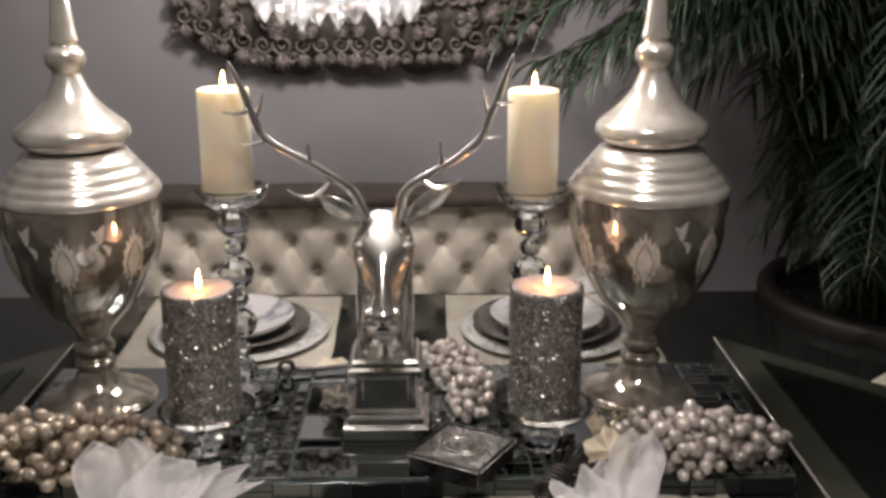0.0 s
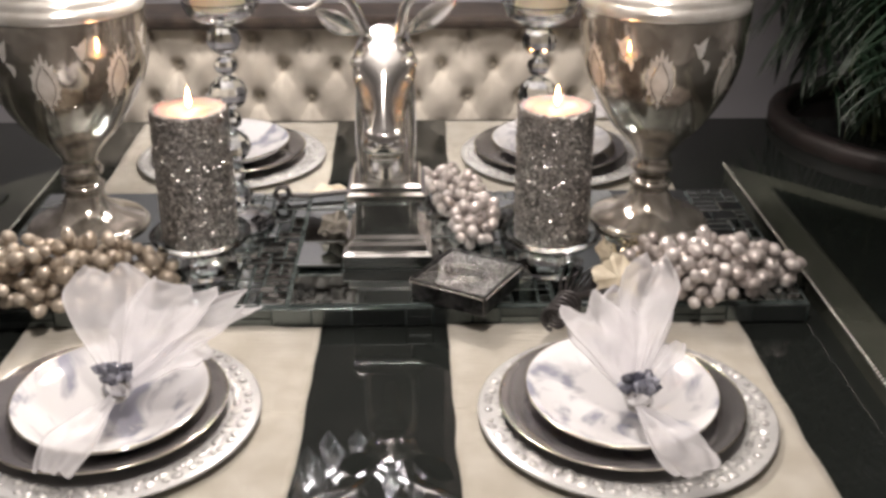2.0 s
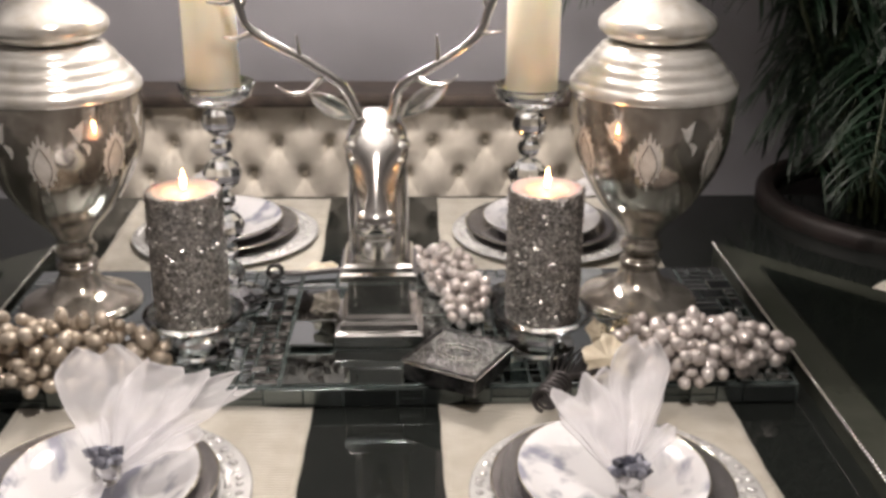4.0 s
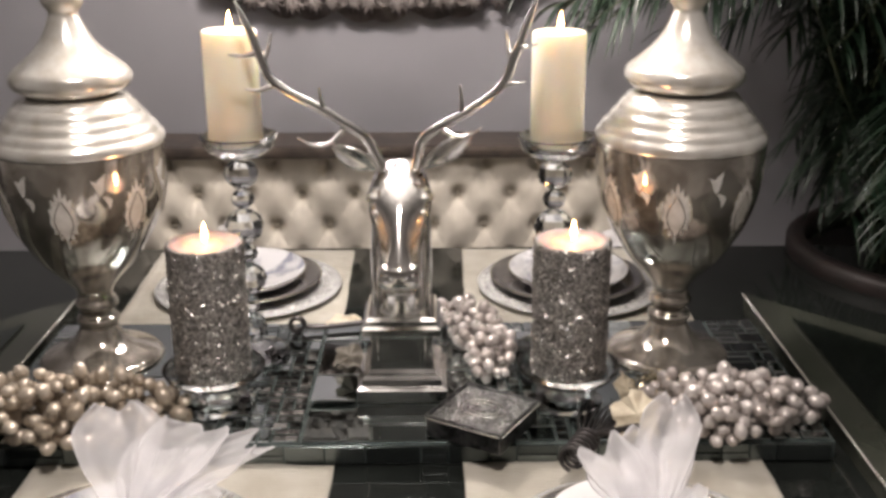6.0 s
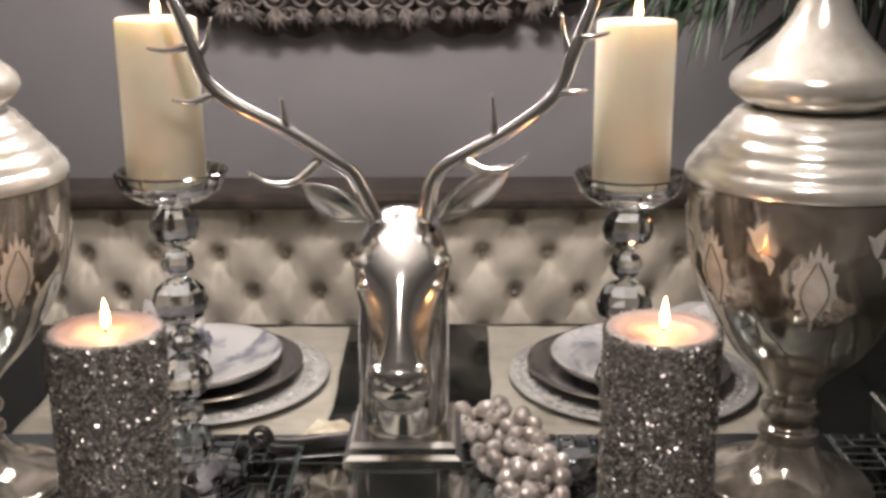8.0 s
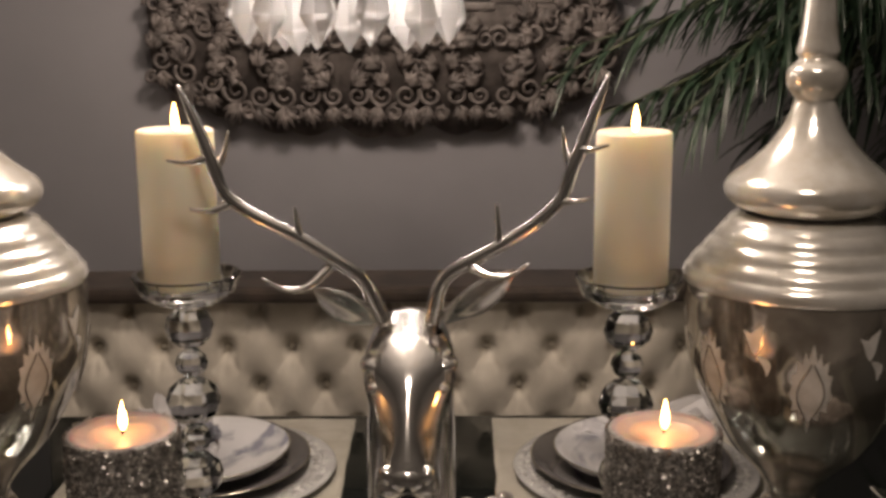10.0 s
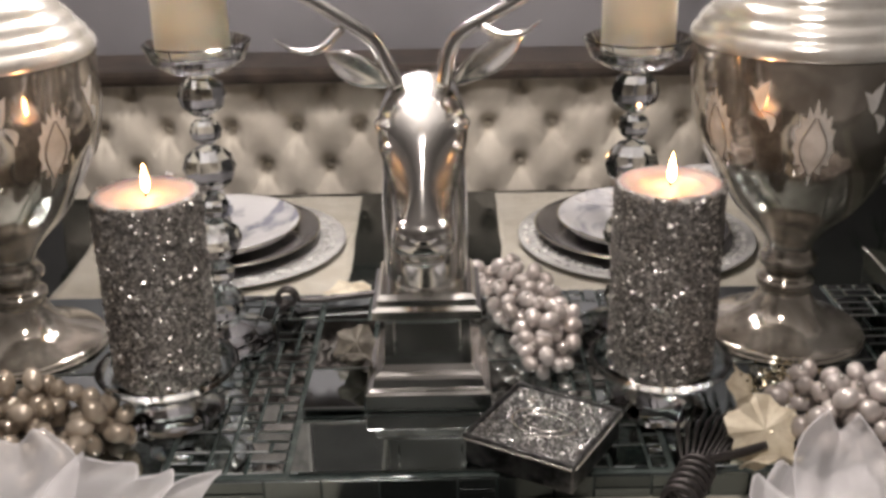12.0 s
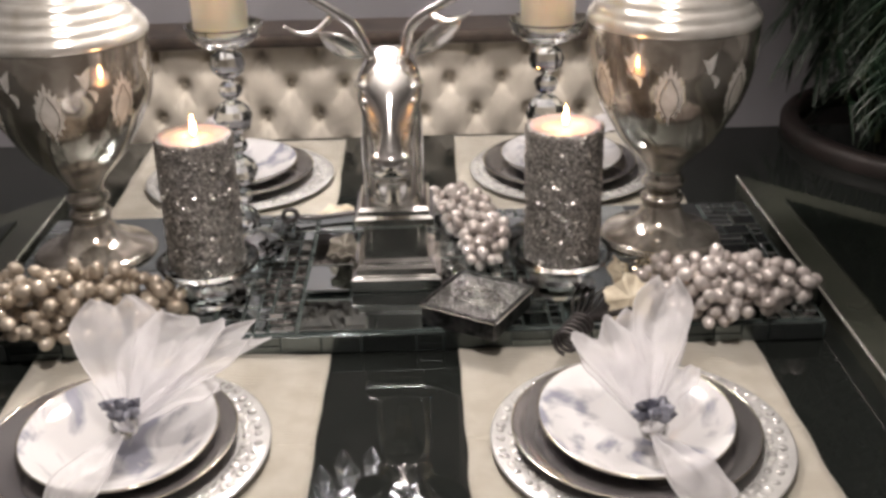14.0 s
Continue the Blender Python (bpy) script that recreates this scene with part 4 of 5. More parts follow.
for x0, x1, y0, y1 in ((-0.0525, 0.0525, -0.0525, -0.0495), (-0.0525, 0.0525, 0.0495, 0.0525), (-0.0525, -0.0495, -0.0495, 0.0495), (0.0495, 0.0525, -0.0495, 0.0495)):
    box(b, x0, x1, y0, y1, 0.0226, 0.0295, bevel=0.0008)
part("lid_rim", b, BOX, tb, "raised pewter rim")
for rx, ry in ((0.030, 0.022), (0.020, 0.0135)):
    ring = [(rx * cos(2 * pi * i / 40), ry * sin(2 * pi * i / 40), 0.0276, 0.0010) for i in range(41)]
    part("lid_motif", tube(bmesh.new(), ring, 6), STEEL_BEAD, tb, "raised oval outline")
part("lid_panel", boxed(-0.049, 0.049, -0.049, 0.049, 0.0226, 0.0268), DARK_GLITTER, tb, "silver glitter panel")
b = bmesh.new()
rnd = np.random.RandomState(4)
for i in range(4200):
    x, y = rnd.uniform(-0.048, 0.048, 2)
    s = rnd.uniform(0.0005, 0.0012)
    m = Matrix.Translation((x, y, 0.0274)) @ Euler(rnd.normal(0, 0.4, 3)).to_matrix().to_4x4()
    vs = [b.verts.new(m @ Vector(p)) for p in ((s, 0, 0), (0, s, 0), (-s, 0, 0), (0, -s, 0))]
    b.faces.new(vs)
tagged(part("glitter", b, LID_FLAKE, tb, "silver glitter", smooth=False, recalc=False), kind="stuff")
b = bmesh.new()
for s in (-1, 1):
    for i in range(44):
        p = -0.050 + 0.1 * i / 43
        for q in ((p, s * 0.0535, 0.0255), (s * 0.0535, p, 0.0255)):
            bmesh.ops.create_icosphere(b, subdivisions=1, radius=0.0014, matrix=Matrix.Translation(q))
tagged(part("bead_trim", b, STEEL_BEAD, tb, "tiny beaded border"), kind="stuff")


# ---- pearl grape clusters ----
def pearl_mesh(material, k):
    b = bmesh.new()
    bmesh.ops.create_uvsphere(b, u_segments=12, v_segments=8, radius=1)
    for v in b.verts:
        v.co.z *= 1.32
        if v.co.z > 0.8:
            v.co.x *= 0.9
            v.co.y *= 0.9
    return mesh("grape", b, material)


PEARLS, GOLDS = pearl_mesh(PEARL, 0), pearl_mesh(PEARL_GOLD, 1)
CAPS = mesh("bead_cap", ball(bmesh.new(), 1, sub=1), STEEL_BEAD, smooth=False)


def leaf(b, m, size):
    """A lobed vine leaf with a raised midrib."""
    n = 30
    c = b.verts.new(m @ Vector((0, 0, 0.004)))
    ring = []
    for i in range(n):
        a = 2 * pi * i / n
        r = size * (0.80 + 0.10 * cos(5 * a) + 0.04 * cos(13 * a))
        ring.append(b.verts.new(m @ Vector((r * cos(a), r * sin(a), 0.0025 * sin(5 * a) + 0.006 * cos(a) - 0.12 * r * r / size))))
    for i in range(n):
        b.faces.new((c, ring[i], ring[(i + 1) % n]))
    low = [b.verts.new(v.co - Vector((0, 0, 0.0012))) for v in ring]
    for i in range(n):
        b.faces.new((ring[i], low[i], low[(i + 1) % n], ring[(i + 1) % n]))


def grapes(label, spine, count, seed, data, size, floor_z):
    """spine: (x, y, z, radius) along the cluster; pearls are packed round it, touching what lies below."""
    e = thing("grape_cluster", pose(0, 0, 0), label, "decoration", "pearl grape clusters")
    rnd = random.Random(seed)
    pts = soften(spine, 8)
    placed = []
    tries = 0
    while len(placed) < count and tries < 12000:
        tries += 1
        q = pts[rnd.randrange(len(pts))]
        a, k = rnd.uniform(0, 2 * pi), sqrt(rnd.uniform(0.35, 1))
        d = Vector((rnd.gauss(0, 1), rnd.gauss(0, 1), rnd.gauss(0, 0.9))).normalized()
        p = Vector(q[:3]) + d * q[3] * k
        r = size * rnd.uniform(0.85, 1.12)
        if p.z - r < floor_z:
            p.z = floor_z + r * rnd.uniform(1.0, 1.05)
        if any((p - o).length < (r + s) * 0.83 for o, s in placed):
            continue
        placed.append((p, r))
        ob = part("grape", data, None, e, at=Matrix.LocRotScale(p, Euler([rnd.uniform(0, 6) for _ in range(3)]), (r, r, r)))
        if rnd.random() < 0.30:
            part("bead_cap", CAPS, None, e, at=Matrix.LocRotScale(p + Vector((0, -0.45, 0.75)).normalized() * r * 1.12, None, (0.0026,) * 3))
    part("stem", tube(bmesh.new(), [(*q[:3], 0.0022) for q in pts], 6), STEM, e)
    return e


SURF = 0.7802
gr = grapes("cluster of mauve-white pearl beads like grapes on the tray", [(0.365, -0.190, 0.805, 0.040), (0.41, -0.215, 0.806, 0.054), (0.46, -0.205, 0.806, 0.052), (0.515, -0.195, 0.803, 0.032), (0.560, -0.185, 0.801, 0.010)], 150, 2, PEARLS, 0.0091, SURF)
gl = grapes("cluster of champagne pearl beads like grapes on the tray", [(-0.265, -0.185, 0.802, 0.028), (-0.32, -0.205, 0.806, 0.048), (-0.385, -0.220, 0.808, 0.060), (-0.45, -0.215, 0.808, 0.060), (-0.495, -0.215, 0.804, 0.035)], 185, 5, GOLDS, 0.0091, SURF)
gm = grapes("cluster of grey-white pearl beads like grapes beside the statue", [(0.085, 0.115, 0.803, 0.022), (0.110, 0.085, 0.808, 0.034), (0.130, 0.035, 0.808, 0.036), (0.145, -0.020, 0.804, 0.034), (0.140, -0.070, 0.801, 0.022)], 120, 9, PEARLS, 0.0083, SURF)

b = bmesh.new()
leaf(b, pose(0.318, -0.165, 0.806, 62, 12, 70), 0.036)
leaf(b, pose(0.318, -0.222, 0.804, 50, -10, 10), 0.038)
leaf(b, pose(0.312, -0.262, 0.800, 40, 8, 200), 0.030)
part("leaf", b, LEAF, gr, "cream glittered leaves", smooth=False)
b = bmesh.new()
for i in range(900):
    p = Vector((random.gauss(0.356, 0.018), random.gauss(-0.165, 0.022), random.uniform(0.79, 0.832)))
    s = random.uniform(0.0008, 0.0022)
    m = Matrix.Translation(p) @ Euler([random.uniform(0, 6) for _ in range(3)]).to_matrix().to_4x4()
    b.faces.new([b.verts.new(m @ Vector(q)) for q in ((s, 0, 0), (0, s, 0), (-s, 0, 0), (0, -s, 0))])
GOLD_FLAKE = mat("gold_glitter", rough=0.25, metal=1.0)
per_piece(GOLD_FLAKE, (0.35, 0.28, 0.16), (0.95, 0.88, 0.70), island=True)
tagged(part("glitter", b, GOLD_FLAKE, gr, "gold glitter", smooth=False, recalc=False), kind="stuff")


def coil(c, axis_turn, r, turns, pitch, wire):
    m = pose(*c, 0, 90, axis_turn)
    return [tuple(m @ Vector((r * cos(2 * pi * t / 14), r * sin(2 * pi * t / 14), pitch * (t / 14 - turns / 2)))) + (wire,) for t in range(int(turns * 14) + 1)]


b = tube(bmesh.new(), coil((0.238, -0.292, 0.797), 62, 0.0135, 6, 0.0098, 0.0026), 8)
tube(b, soften([(0.245, -0.262, 0.797, 0.0042), (0.268, -0.250, 0.794, 0.0042), (0.292, -0.240, 0.793, 0.0044), (0.318, -0.230, 0.794, 0.0040)], 5), 8)
part("tendril", b, STEM, gr, "dark coiled wire tendril")
b = bmesh.new()
leaf(b, pose(-0.044, -0.060, 0.798, 25, 30, 130), 0.030)
leaf(b, pose(-0.052, -0.028, 0.796, 18, -20, 60), 0.028)
part("leaf", b, GREY_LEAF, gm, "dull bronze leaves", smooth=False)
b = bmesh.new()
leaf(b, pose(-0.075, 0.165, 0.770, 8, 10, 40), 0.034)
part("leaf", b, LEAF, gm, "cream glittered leaf", smooth=False)
b = tube(bmesh.new(), soften([(0.075, 0.128, 0.800, 0.004), (0.02, 0.120, 0.792, 0.004), (-0.05, 0.112, 0.789, 0.0045), (-0.105, 0.100, 0.788, 0.0040), (-0.128, 0.098, 0.790, 0.0036)], 5), 8)
tube(b, coil((-0.140, 0.095, 0.795), 80, 0.0105, 2.2, 0.006, 0.0030), 8)
part("tendril", b, STEM, gm, "dark curled wire tendril")
b = bmesh.new()
for i in range(9):
    a = -0.9 + 0.2 * i
    tube(b, [(0.245 + 0.004 * i, -0.235, 0.784, 0.0016), (0.250 + 0.010 * i, -0.19 + 0.004 * i, 0.786, 0.0020), (0.262 + 0.012 * i, -0.15, 0.784, 0.0010)], 5)
part("grass_sprig", b, STEM, gr, "dark wire sprig")

# ---- tufted bench ----
SX0, SX1 = -0.60, 0.47
sofa = thing("tufted_bench", pose(0, 0, 0), "cream velvet tufted banquette with a dark top rail against the wall", "sofa")
PX, PZ, BX, BZ = 0.1045, 0.130, -0.199, 0.829


def tuft(x, z):
    a, c = (x - BX) / PX + (z - BZ) / PZ, (x - BX) / PX - (z - BZ) / PZ
    puff = (sin(pi * a) * sin(pi * c)) ** 2
    if z > BZ + 0.045:
        t = min(1, (z - BZ - 0.045) / 0.03)
        pleat = abs(sin(pi * (x - BX) / PX)) ** 0.5
        puff = puff * (1 - t) + t * (0.55 + 0.45 * pleat)
    da, dc = a - round(a), c - round(c)
    rr = sqrt(da * da + dc * dc)
    # a deep dimple at each button, with folds that run down and out from it
    dx, dz = (da + dc) * PX / 2, (da - dc) * PZ / 2
    hole = exp(-(rr / 0.155) ** 2) + 0.20 * exp(-(rr / 0.34) ** 2)
    fold = 0.0
    for lean in (-0.55, 0.1, 0.6):
        off = dx - lean * dz
        fold += exp(-(off / 0.0055) ** 2) * exp(-((dz + 0.020) / 0.020) ** 2)
    return 0.006 * puff - 0.026 * hole - 0.0032 * fold + 0.005 * noise.noise(Vector((x * 9, z * 9, 1)))


def back(u, v):
    x, z = SX0 + (SX1 - SX0) * u, 0.46 + 0.45 * v
    y = 0.648 + 0.045 * (z - 0.46)
    return (x, y - tuft(x, z) + 0.002 * noise.noise(Vector((x * 20, z * 20, 3))), z)


b = bmesh.new()
g = sheet(b, 400, 150, back)
rim = [g[0], g[400]]
for col in rim:
    bk = [b.verts.new((v.co.x, 0.76, v.co.z)) for v in col]
    for i in range(len(col) - 1):
        b.faces.new((col[i], col[i + 1], bk[i + 1], bk[i]))
top = [g[i][150] for i in range(401)]
bk = [b.verts.new((v.co.x, 0.76, v.co.z)) for v in top]
for i in range(400):
    b.faces.new((top[i], top[i + 1], bk[i + 1], bk[i]))
part("backrest", b, FABRIC, sofa, "diamond-tufted cream velvet back", recalc=False)
part("top_rail", boxed(SX0 - 0.01, SX1 + 0.01, 0.640, 0.775, 0.9105, 0.936, bevel=0.009), DARK_WOOD, sofa, "dark brown top rail")
part("back_panel", boxed(SX0, SX1, 0.761, 0.78, 0.12, 0.909), DARK_WOOD, sofa)
part("seat", boxed(SX0, SX1, 0.30, 0.645, 0.36, 0.47, bevel=0.02), FABRIC, sofa, "cream velvet seat cushion")
for sx in (SX0 + 0.05, SX1 - 0.05):
    for sy in (0.34, 0.73):
        part("leg", boxed(sx - 0.02, sx + 0.02, sy - 0.02, sy + 0.02, 0.0, 0.12 if sy > 0.5 else 0.36, bevel=0.003), DARK_WOOD, sofa)
BUTTON = mesh("button", lathe(bmesh.new(), [(0, 0.004), (0.004, 0.0035), (0.0065, 0.0015), (0.0065, -0.002), (0, -0.002)], 12), FABRIC)
for m in range(-12, 14):
    for n in range(-7, 2):
        if (m + n) % 2 == 0:
            x, z = BX + m * PX / 2, BZ + n * PZ / 2
            if SX0 + 0.02 < x < SX1 - 0.02 and 0.49 < z < 0.86:
                part("button", BUTTON, None, sofa, at=pose(x, 0.648 + 0.045 * (z - 0.46) + 0.027, z, 90))

# ---- ornate mirror on the wall ----
mir = thing("ornate_wall_frame", pose(0, 0, 0), "dark antiqued frame carved with scrolls and leaves on the wall", "frame")
MX, MW, MZ0, MZ1 = -0.055, 0.385, 1.163, 2.15
IN = 0.205


def outline(t):
    """The scalloped outer edge, t from 0 to 1 along the bottom."""
    return 0.018 * abs(sin(t * pi * 5)) + 0.010 * abs(sin(t * pi * 10)) - 0.010 * cos(t * 2 * pi)


b = bmesh.new()
N = 120
lo_f, hi_f, lo_b = [], [], []
for i in range(N + 1):
    t = i / N
    x = MX - MW + 2 * MW * t
    zb = MZ0 + 0.020 - outline(t) + 0.075 * (max(0, abs(2 * t - 1) - 0.5) / 0.5) ** 1.5
    lo_f.append(b.verts.new((x, 0.835, zb)))
    hi_f.append(b.verts.new((x, 0.822, MZ0 + IN)))
    lo_b.append(b.verts.new((x, 0.858, zb)))
for i in range(N):
    b.faces.new((lo_f[i], lo_f[i + 1], hi_f[i + 1], hi_f[i]))
    b.faces.new((lo_f[i], lo_b[i], lo_b[i + 1], lo_f[i + 1]))
part("bottom_board", b, PEWTER_FRAME, mir)
for s in (-1, 1):
    x0, x1 = sorted((MX + s * (MW - 0.008), MX + s * (MW - IN)))
    part("side_board", boxed(x0, x1, 0.826, 0.858, MZ0 + IN, MZ1, bevel=0.006), PEWTER_FRAME, mir)
part("top_board", boxed(MX - MW, MX + MW, 0.826, 0.858, MZ1, MZ1 + IN, bevel=0.008), PEWTER_FRAME, mir)
# added matte panel where the mirror glass would be
part("panel", boxed(MX - MW + IN, MX + MW - IN, 0.846, 0.852, MZ0 + IN, MZ1), DARK_PANEL, mir, "dark matte panel in place of the unseen mirror glass", smooth=False)


def scroll(x, z, r, turn, hand, y=0.822, turns=1.5, wire=0.0052):
    pts, b = [], bmesh.new()
    n = int(turns * 18)
    for i in range(n + 1):
        a = radians(turn) + hand * 2 * pi * i / 18
        k = r * (1 - 0.82 * i / n)
        pts.append((x + k * cos(a), y - 0.006 * sin(pi * i / n), z + k * sin(a), wire * (1.25 - 0.6 * i / n)))
    tube(b, pts, 7)
    part("carved_scroll", b, PEWTER_FRAME, mir)


def acanthus(x, z, turn, length, y=0.820):
    b = bmesh.new()
    for k in (-2, -1, 0, 1, 2):
        a = radians(turn + 15 * k)
        L = length * (1 - 0.14 * abs(k))
        pts = [(x + L * t * cos(a + 0.3 * k * t * 0.4), y - 0.010 * sin(pi * t), z + L * t * sin(a + 0.3 * k * t * 0.4), 0.0012 + 0.0046 * sin(pi * min(1, 0.15 + t * 0.85))) for t in (0, 0.2, 0.4, 0.6, 0.8, 1.0)]
        tube(b, pts, 7)
    part("carved_leaf", b, PEWTER_FRAME, mir)


rnd = random.Random(3)
for i in range(19):
    t = (i + 0.5) / 19
    x = MX - MW + 2 * MW * t
    hand = 1 if i % 2 else -1
    k = rnd.uniform(0.8, 1.2)
    rise = MZ0 + 0.072 * (max(0, abs(2 * t - 1) - 0.5) / 0.5) ** 1.5
    scroll(x, rise + 0.058, 0.019 * k, 90 + 40 * hand + rnd.uniform(-40, 40), hand, wire=0.0036)
    scroll(x + 0.018 * hand, rise + 0.030, 0.012 * k, -60 * hand + rnd.uniform(-40, 40), -hand, wire=0.0030)
    acanthus(x + rnd.uniform(-0.008, 0.008), rise + 0.040, -90 + rnd.uniform(-35, 35), 0.038 * k)
    for row in (0.075, 0.105, 0.140, 0.172):
        acanthus(x + rnd.uniform(-0.014, 0.014), rise + row, 90 + hand * rnd.uniform(15, 110), 0.034 * rnd.uniform(0.8, 1.25))
    scroll(x - 0.010 * hand, rise + 0.100, 0.017 * k, rnd.uniform(0, 360), -hand, wire=0.0034)
    scroll(x + 0.008 * hand, rise + 0.150, 0.020 * k, rnd.uniform(0, 360), hand, wire=0.0036)
for s in (-1, 1):
    for i in range(7):
        z = MZ0 + 0.14 + 0.105 * i
        hand = s * (1 if i % 2 else -1)
        scroll(MX + s * (MW - 0.052), z, 0.030, 0 if i % 2 else 180, hand, wire=0.0042)
        scroll(MX + s * (MW - 0.028), z + 0.050, 0.020, 90, -hand, wire=0.0036)
        for row in (0.03, 0.075, 0.125):
            acanthus(MX + s * (MW - row), z + rnd.uniform(0, 0.08), rnd.uniform(0, 360), 0.038)
        scroll(MX + s * (MW - 0.082), z + 0.045, 0.020, -90, hand, wire=0.004)
        acanthus(MX + s * (MW - 0.040), z + 0.02, 0 if s > 0 else 180, 0.042)
part("inner_bead", boxed(MX - MW + IN - 0.008, MX + MW - IN + 0.008, 0.817, 0.845, MZ0 + IN - 0.010, MZ0 + IN + 0.004, bevel=0.005), PEWTER_FRAME, mir)

# ---- crystal chandelier ----
CX, CY = -0.055, 0.25
ch = thing("crystal_chandelier", pose(CX, CY, 0.012), "lit chandelier with rows of hanging cut-crystal drops", "chandelier")


def drop_mesh(length, r):
    prof = [(0, 0.0), (r * 0.45, -0.004), (r * 0.70, -length * 0.30), (r, -length * 0.62), (r * 0.80, -length * 0.72), (0, -length)]
    return mesh("crystal_drop", lathe(bmesh.new(), prof, 6), DROP, smooth=False)


D1, D2 = drop_mesh(0.088, 0.0205), drop_mesh(0.074, 0.018)
for radius_, zt, count, data in ((0.118, 1.392, 13, D1), (0.074, 1.372, 7, D2)):
    part("ring", lathe(bmesh.new(), [(radius_ - 0.006, zt + 0.002), (radius_ + 0.006, zt + 0.002), (radius_ + 0.006, zt + 0.012), (radius_ - 0.006, zt + 0.012)], 48, closed=True), BRASS, ch)
    for i in range(count):
        a = 2 * pi * (i + 0.4) / count
        part("crystal_drop", data, None, ch, at=pose(radius_ * cos(a), radius_ * sin(a), zt + random.uniform(-0.004, 0.004), random.uniform(-3, 3), random.uniform(-3, 3), random.uniform(0, 60)))
for a in range(3):
    an = 2 * pi * a / 3 + 0.3
    part("arm", tube(bmesh.new(), soften([(0.0, 0.0, 1.66, 0.004), (0.07 * cos(an), 0.07 * sin(an), 1.62, 0.004), (0.118 * cos(an), 0.118 * sin(an), 1.50, 0.0035), (0.118 * cos(an), 0.118 * sin(an), 1.400, 0.003)], 4), 8), BRASS, ch)
    part("hanger", tube(bmesh.new(), [(0.118 * cos(an), 0.118 * sin(an), 1.398, 0.0018), (0.08 * cos(an), 0.08 * sin(an), 1.380, 0.0018)], 6), BRASS, ch)
part("rod", tube(bmesh.new(), [(0, 0, 1.60, 0.007), (0, 0, 2.45, 0.007)], 10), BRASS, ch)
part("canopy", lathe(bmesh.new(), [(0, 2.43), (0.03, 2.435), (0.06, 2.46), (0.065, 2.4875), (0, 2.4875)], 32), BRASS, ch)
for i in range(4):
    a = 2 * pi * i / 4 + 0.5
    part("bulb", lathe(bmesh.new(), [(0, -0.02), (0.008, -0.016), (0.011, 0.0), (0.007, 0.02), (0, 0.034)], 16, Matrix.Translation((0.05 * cos(a), 0.05 * sin(a), 1.70))), BULB, ch, "lit bulb")

# two scalloped strands of tiny lamps inside the drops
for radius_, zt in ((0.104, 1.398), (0.066, 1.384)):
    line = []
    for i in range(121):
        a = 2 * pi * i / 120
        line.append((radius_ * cos(a), radius_ * sin(a), zt - 0.012 * abs(sin(4 * a)), 0.0019))
    part("light_strand", tube(bmesh.new(), line, 6), BULB, ch, "thin scalloped strand of tiny lit lamps")

# ---- potted palm ----
PXc, PYc = 1.02, 0.50
palm = thing("potted_palm", pose(PXc, PYc, 0), "leafy green areca palm in a dark planter beside the table", "plant")
part("planter", lathe(bmesh.new(), [(0, 0), (0.20, 0), (0.215, 0.01), (0.275, 0.70), (0.275, 0.735), (0.25, 0.735), (0.25, 0.69), (0, 0.69)], 48), POT, palm, "tall dark planter")
part("planter_rim", lathe(bmesh.new(), [(0.252, 0.737), (0.280, 0.737), (0.284, 0.750), (0.284, 0.772), (0.278, 0.780), (0.252, 0.780)], 48, closed=True), TERRA, palm, "reddish brown planter rim")
part("soil", lathe(bmesh.new(), [(0, 0.700), (0.249, 0.695), (0.249, 0.691), (0, 0.691)], 24), SOIL, palm)


def frond(root, mid, tip, seed, leaf_len=0.135, pairs=44):
    """A rib with two rows of narrow drooping leaflets."""
    rnd = random.Random(seed)
    pts = soften([(*root, 0.006), (*((Vector(root) + Vector(mid)) / 2 + Vector((0, 0, 0.05))), 0.0045), (*mid, 0.003), (*tip, 0.001)], 10)
    rib = tube(bmesh.new(), pts, 6)
    b = bmesh.new()
    n = len(pts)
    for k in range(pairs):
        t = 0.30 + 0.70 * k / (pairs - 1)
        i = min(n - 2, int(t * (n - 1)))
        p = Vector(pts[i][:3])
        d = Vector((pts[i + 1] - pts[i])[:3]).normalized()
        side = d.cross(Vector((0, 0, 1)))
        side = side.normalized() if side.length > 0.05 else Vector((1, 0, 0))
        L = leaf_len * (0.55 + 0.45 * sin(pi * min(1, 0.15 + (t - 0.3) / 0.7 * 0.9))) * rnd.uniform(0.85, 1.1)
        for s in (-1, 1):
            way = (d * rnd.uniform(0.55, 0.85) + side * s * rnd.uniform(0.7, 1.0) + Vector((0, 0, rnd.uniform(0.0, 0.35)))).normalized()
            last = None
            wv = way.cross(Vector((0, 0, 1))).normalized()
            droop = rnd.uniform(0.35, 0.75)
            for j in range(7):
                u = j / 6
                c = p + way * L * u + Vector((0, 0, -droop * L * u * u))
                hw = 0.0036 * (1 - u) ** 0.6 * (0.5 + min(1, u * 5) * 0.5) + 0.0003
                v0, v1, v2 = b.verts.new(c + wv * hw), b.verts.new(c + Vector((0, 0, -0.0016))), b.verts.new(c - wv * hw)
                if last:
                    b.faces.new((last[0], v0, v1, last[1]))
                    b.faces.new((last[1], v1, v2, last[2]))
                last = (v0, v1, v2)
    return rib, b


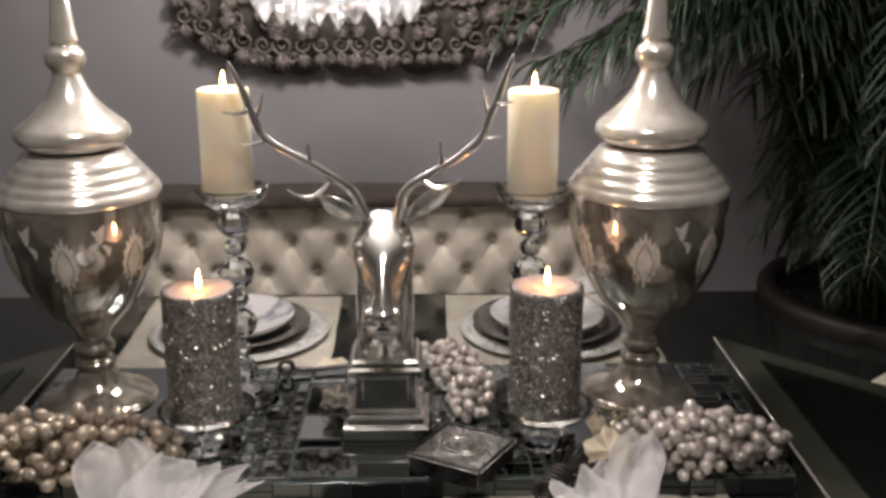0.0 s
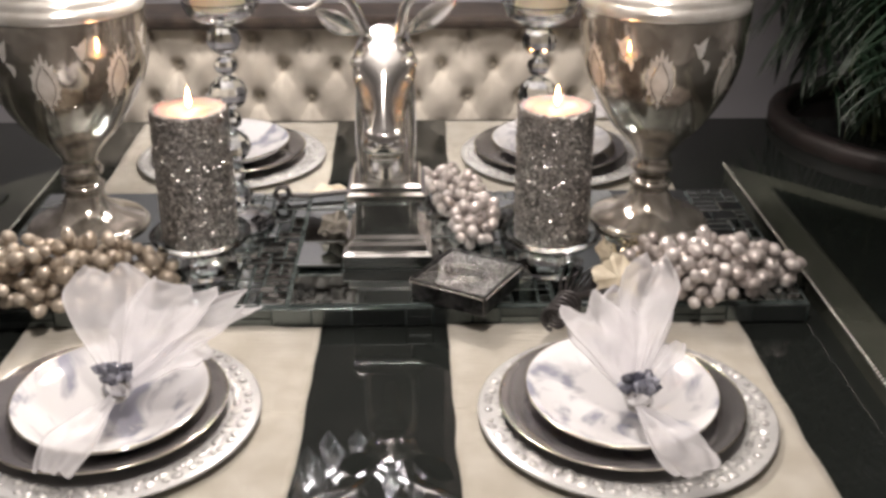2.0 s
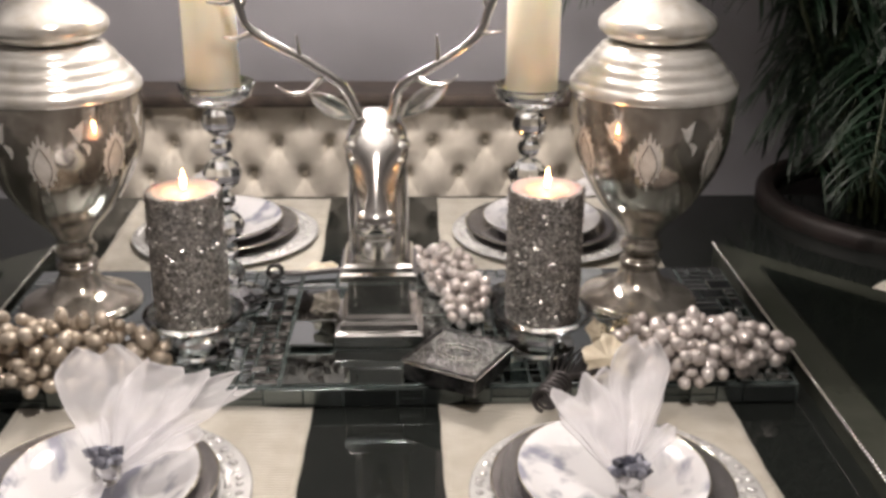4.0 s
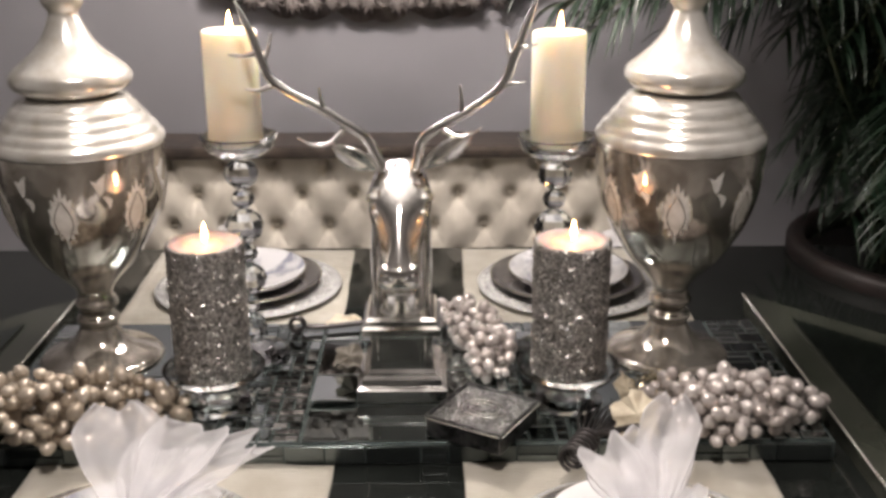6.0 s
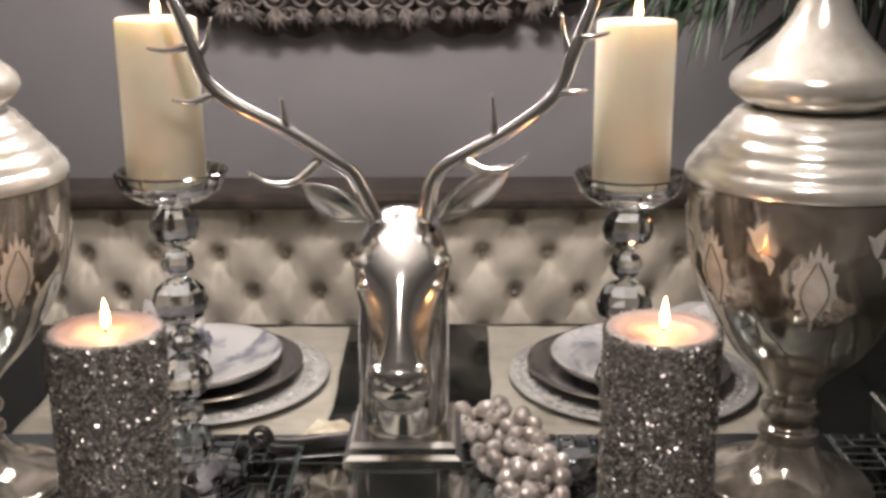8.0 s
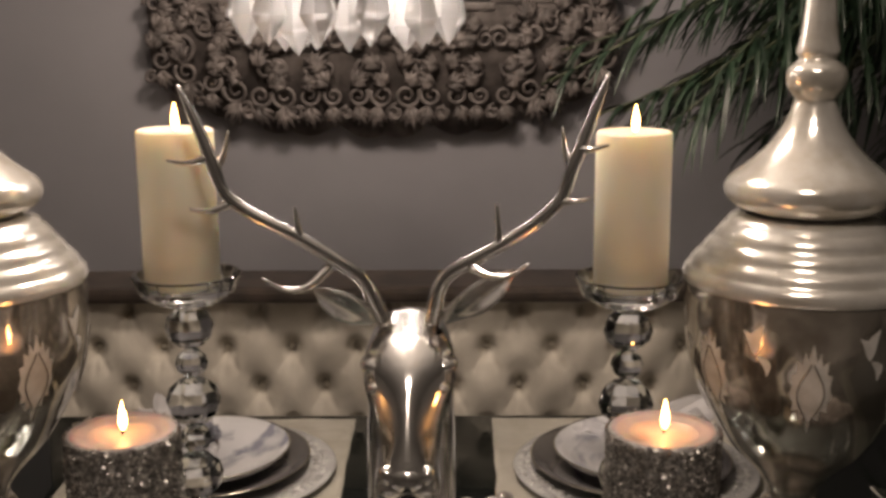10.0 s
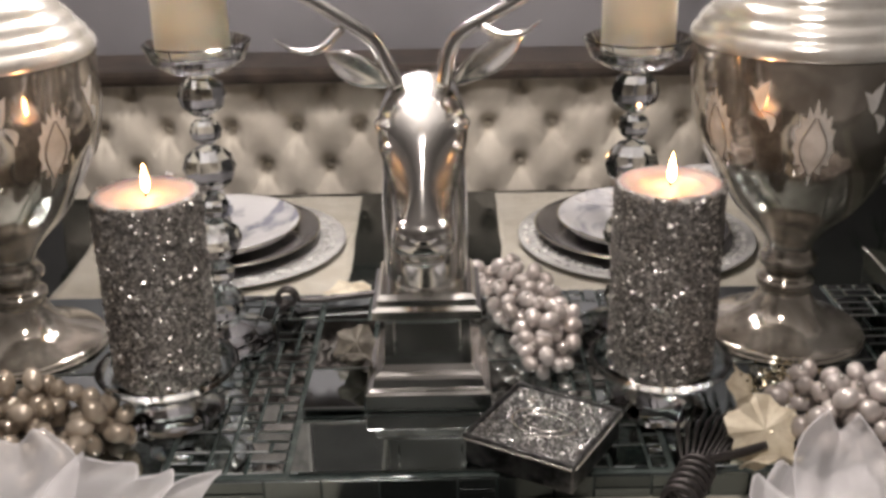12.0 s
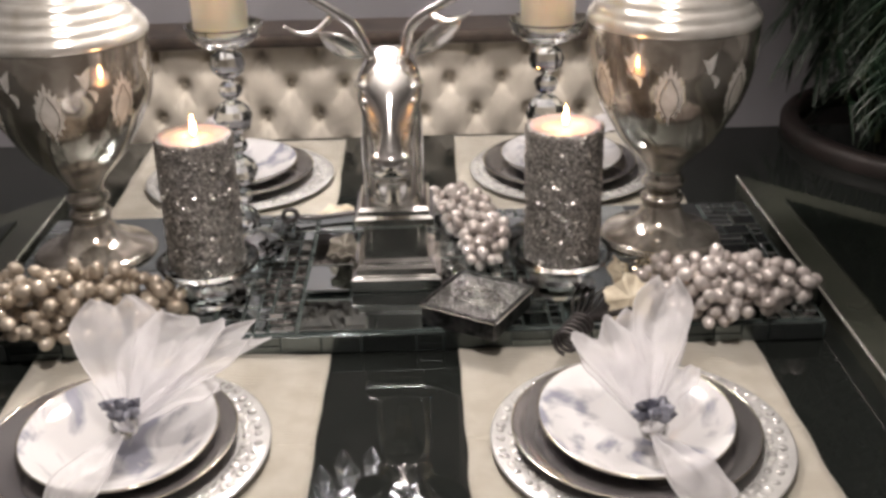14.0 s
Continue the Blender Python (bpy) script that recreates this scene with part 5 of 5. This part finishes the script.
FR = [((-0.05, -0.02), (-0.34, -0.05, 1.36), (-0.78, -0.10, 1.22)), ((-0.04, 0.0), (-0.30, 0.05, 1.52), (-0.62, 0.04, 1.33)), ((-0.03, 0.02), (-0.24, 0.10, 1.70), (-0.58, 0.08, 1.56)),
      ((-0.06, -0.05), (-0.30, -0.14, 1.22), (-0.56, -0.22, 1.02)), ((0.0, 0.0), (-0.10, -0.05, 1.80), (-0.30, -0.10, 1.86)), ((-0.02, -0.06), (-0.14, -0.28, 1.36), (-0.26, -0.52, 1.18)),
      ((-0.05, 0.03), (-0.22, 0.14, 1.28), (-0.46, 0.16, 1.10)), ((0.03, -0.05), (0.10, -0.30, 1.40), (0.16, -0.56, 1.20)), ((0.05, 0.0), (0.30, -0.05, 1.45), (0.60, -0.10, 1.25)),
      ((0.02, 0.05), (0.06, 0.15, 1.75), (0.12, 0.20, 1.95)), ((-0.08, -0.04), (-0.20, -0.20, 1.10), (-0.30, -0.36, 0.92)), ((-0.06, 0.02), (-0.16, 0.0, 1.16), (-0.34, -0.03, 1.00)),
      ((0.0, -0.07), (0.02, -0.24, 1.18), (0.02, -0.42, 0.98)), ((0.04, 0.03), (0.25, 0.12, 1.60), (0.50, 0.15, 1.55)), ((-0.02, 0.0), (-0.42, -0.16, 1.60), (-0.74, -0.26, 1.50)),
      ((0.0, 0.03), (-0.18, 0.16, 1.45), (-0.40, 0.22, 1.30)), ((-0.03, -0.04), (-0.06, -0.18, 1.58), (-0.06, -0.40, 1.50)), ((-0.02, 0.05), (-0.10, 0.18, 1.22), (-0.20, 0.24, 1.02)),
      ((-0.07, -0.01), (-0.26, -0.10, 1.46), (-0.52, -0.20, 1.26)), ((-0.05, 0.01), (-0.20, 0.02, 1.38), (-0.36, -0.04, 1.16))]
FR += [((-0.04, -0.02), (-0.40, -0.02, 1.44), (-0.84, -0.05, 1.26)), ((-0.03, 0.01), (-0.36, 0.08, 1.40), (-0.80, 0.10, 1.30)), ((-0.05, 0.0), (-0.38, 0.02, 1.54), (-0.72, -0.02, 1.40)),
       ((-0.02, 0.03), (-0.30, 0.16, 1.46), (-0.64, 0.20, 1.34)), ((-0.04, -0.04), (-0.34, -0.12, 1.48), (-0.66, -0.20, 1.36)), ((-0.06, 0.0), (-0.30, 0.0, 1.30), (-0.58, 0.0, 1.14))]
for k in range(14):
    an = 2.0 + k * 0.27
    FR.append(((0.12 * cos(an), 0.12 * sin(an)), (0.24 * cos(an), 0.20 * sin(an), 1.02 + 0.05 * (k % 3)), (0.36 * cos(an), 0.30 * sin(an), 0.86 + 0.06 * (k % 2))))
prnd = random.Random(11)
for i in range(26):
    a, L, h = prnd.uniform(2.2, 5.0), prnd.uniform(0.35, 0.75), prnd.uniform(1.05, 1.75)
    dx, dy = cos(a) * L, min(0.26, sin(a) * L * 0.55)
    FR.append(((prnd.uniform(-0.08, 0.05), prnd.uniform(-0.07, 0.05)), (dx * 0.5, dy * 0.5, h + 0.12), (dx, dy, h - 0.08)))
for i in range(30):  # the arching crown towards the table
    a, L, h = prnd.uniform(2.5, 4.2), prnd.uniform(0.45, 0.85), prnd.uniform(1.20, 1.50)
    dx, dy = cos(a) * L, min(0.24, sin(a) * L * 0.5)
    FR.append(((prnd.uniform(-0.06, 0.04), prnd.uniform(-0.05, 0.05)), (dx * 0.55, dy * 0.55, h + 0.06), (dx, dy, h - prnd.uniform(0.02, 0.16))))
for i in range(16):  # and the side away from it
    a, L, h = prnd.uniform(-1.6, 1.2), prnd.uniform(0.25, 0.55), prnd.uniform(0.95, 1.45)
    dx, dy = cos(a) * L, min(0.24, sin(a) * L)
    FR.append(((prnd.uniform(-0.05, 0.06), prnd.uniform(-0.06, 0.05)), (dx * 0.5, dy * 0.5, h + 0.10), (dx, dy, h - 0.06)))
for i, (r0, mid, tip) in enumerate(FR):
    if tip[2] < 1.15:  # the low fronds keep close to the planter
        near = min(1.0, 0.24 / max(0.01, -tip[0]))
        mid, tip = (mid[0] * near, *mid[1:]), (tip[0] * near, *tip[1:])
    rib, leaves = frond((r0[0], r0[1], 0.695), mid, tip, 40 + i)
    stalk = part("frond", rib, CANE, palm, "green arching rib")
    tagged(part("foliage", leaves, FROND, stalk, "narrow dark green leaflets", recalc=False), kind="stuff")
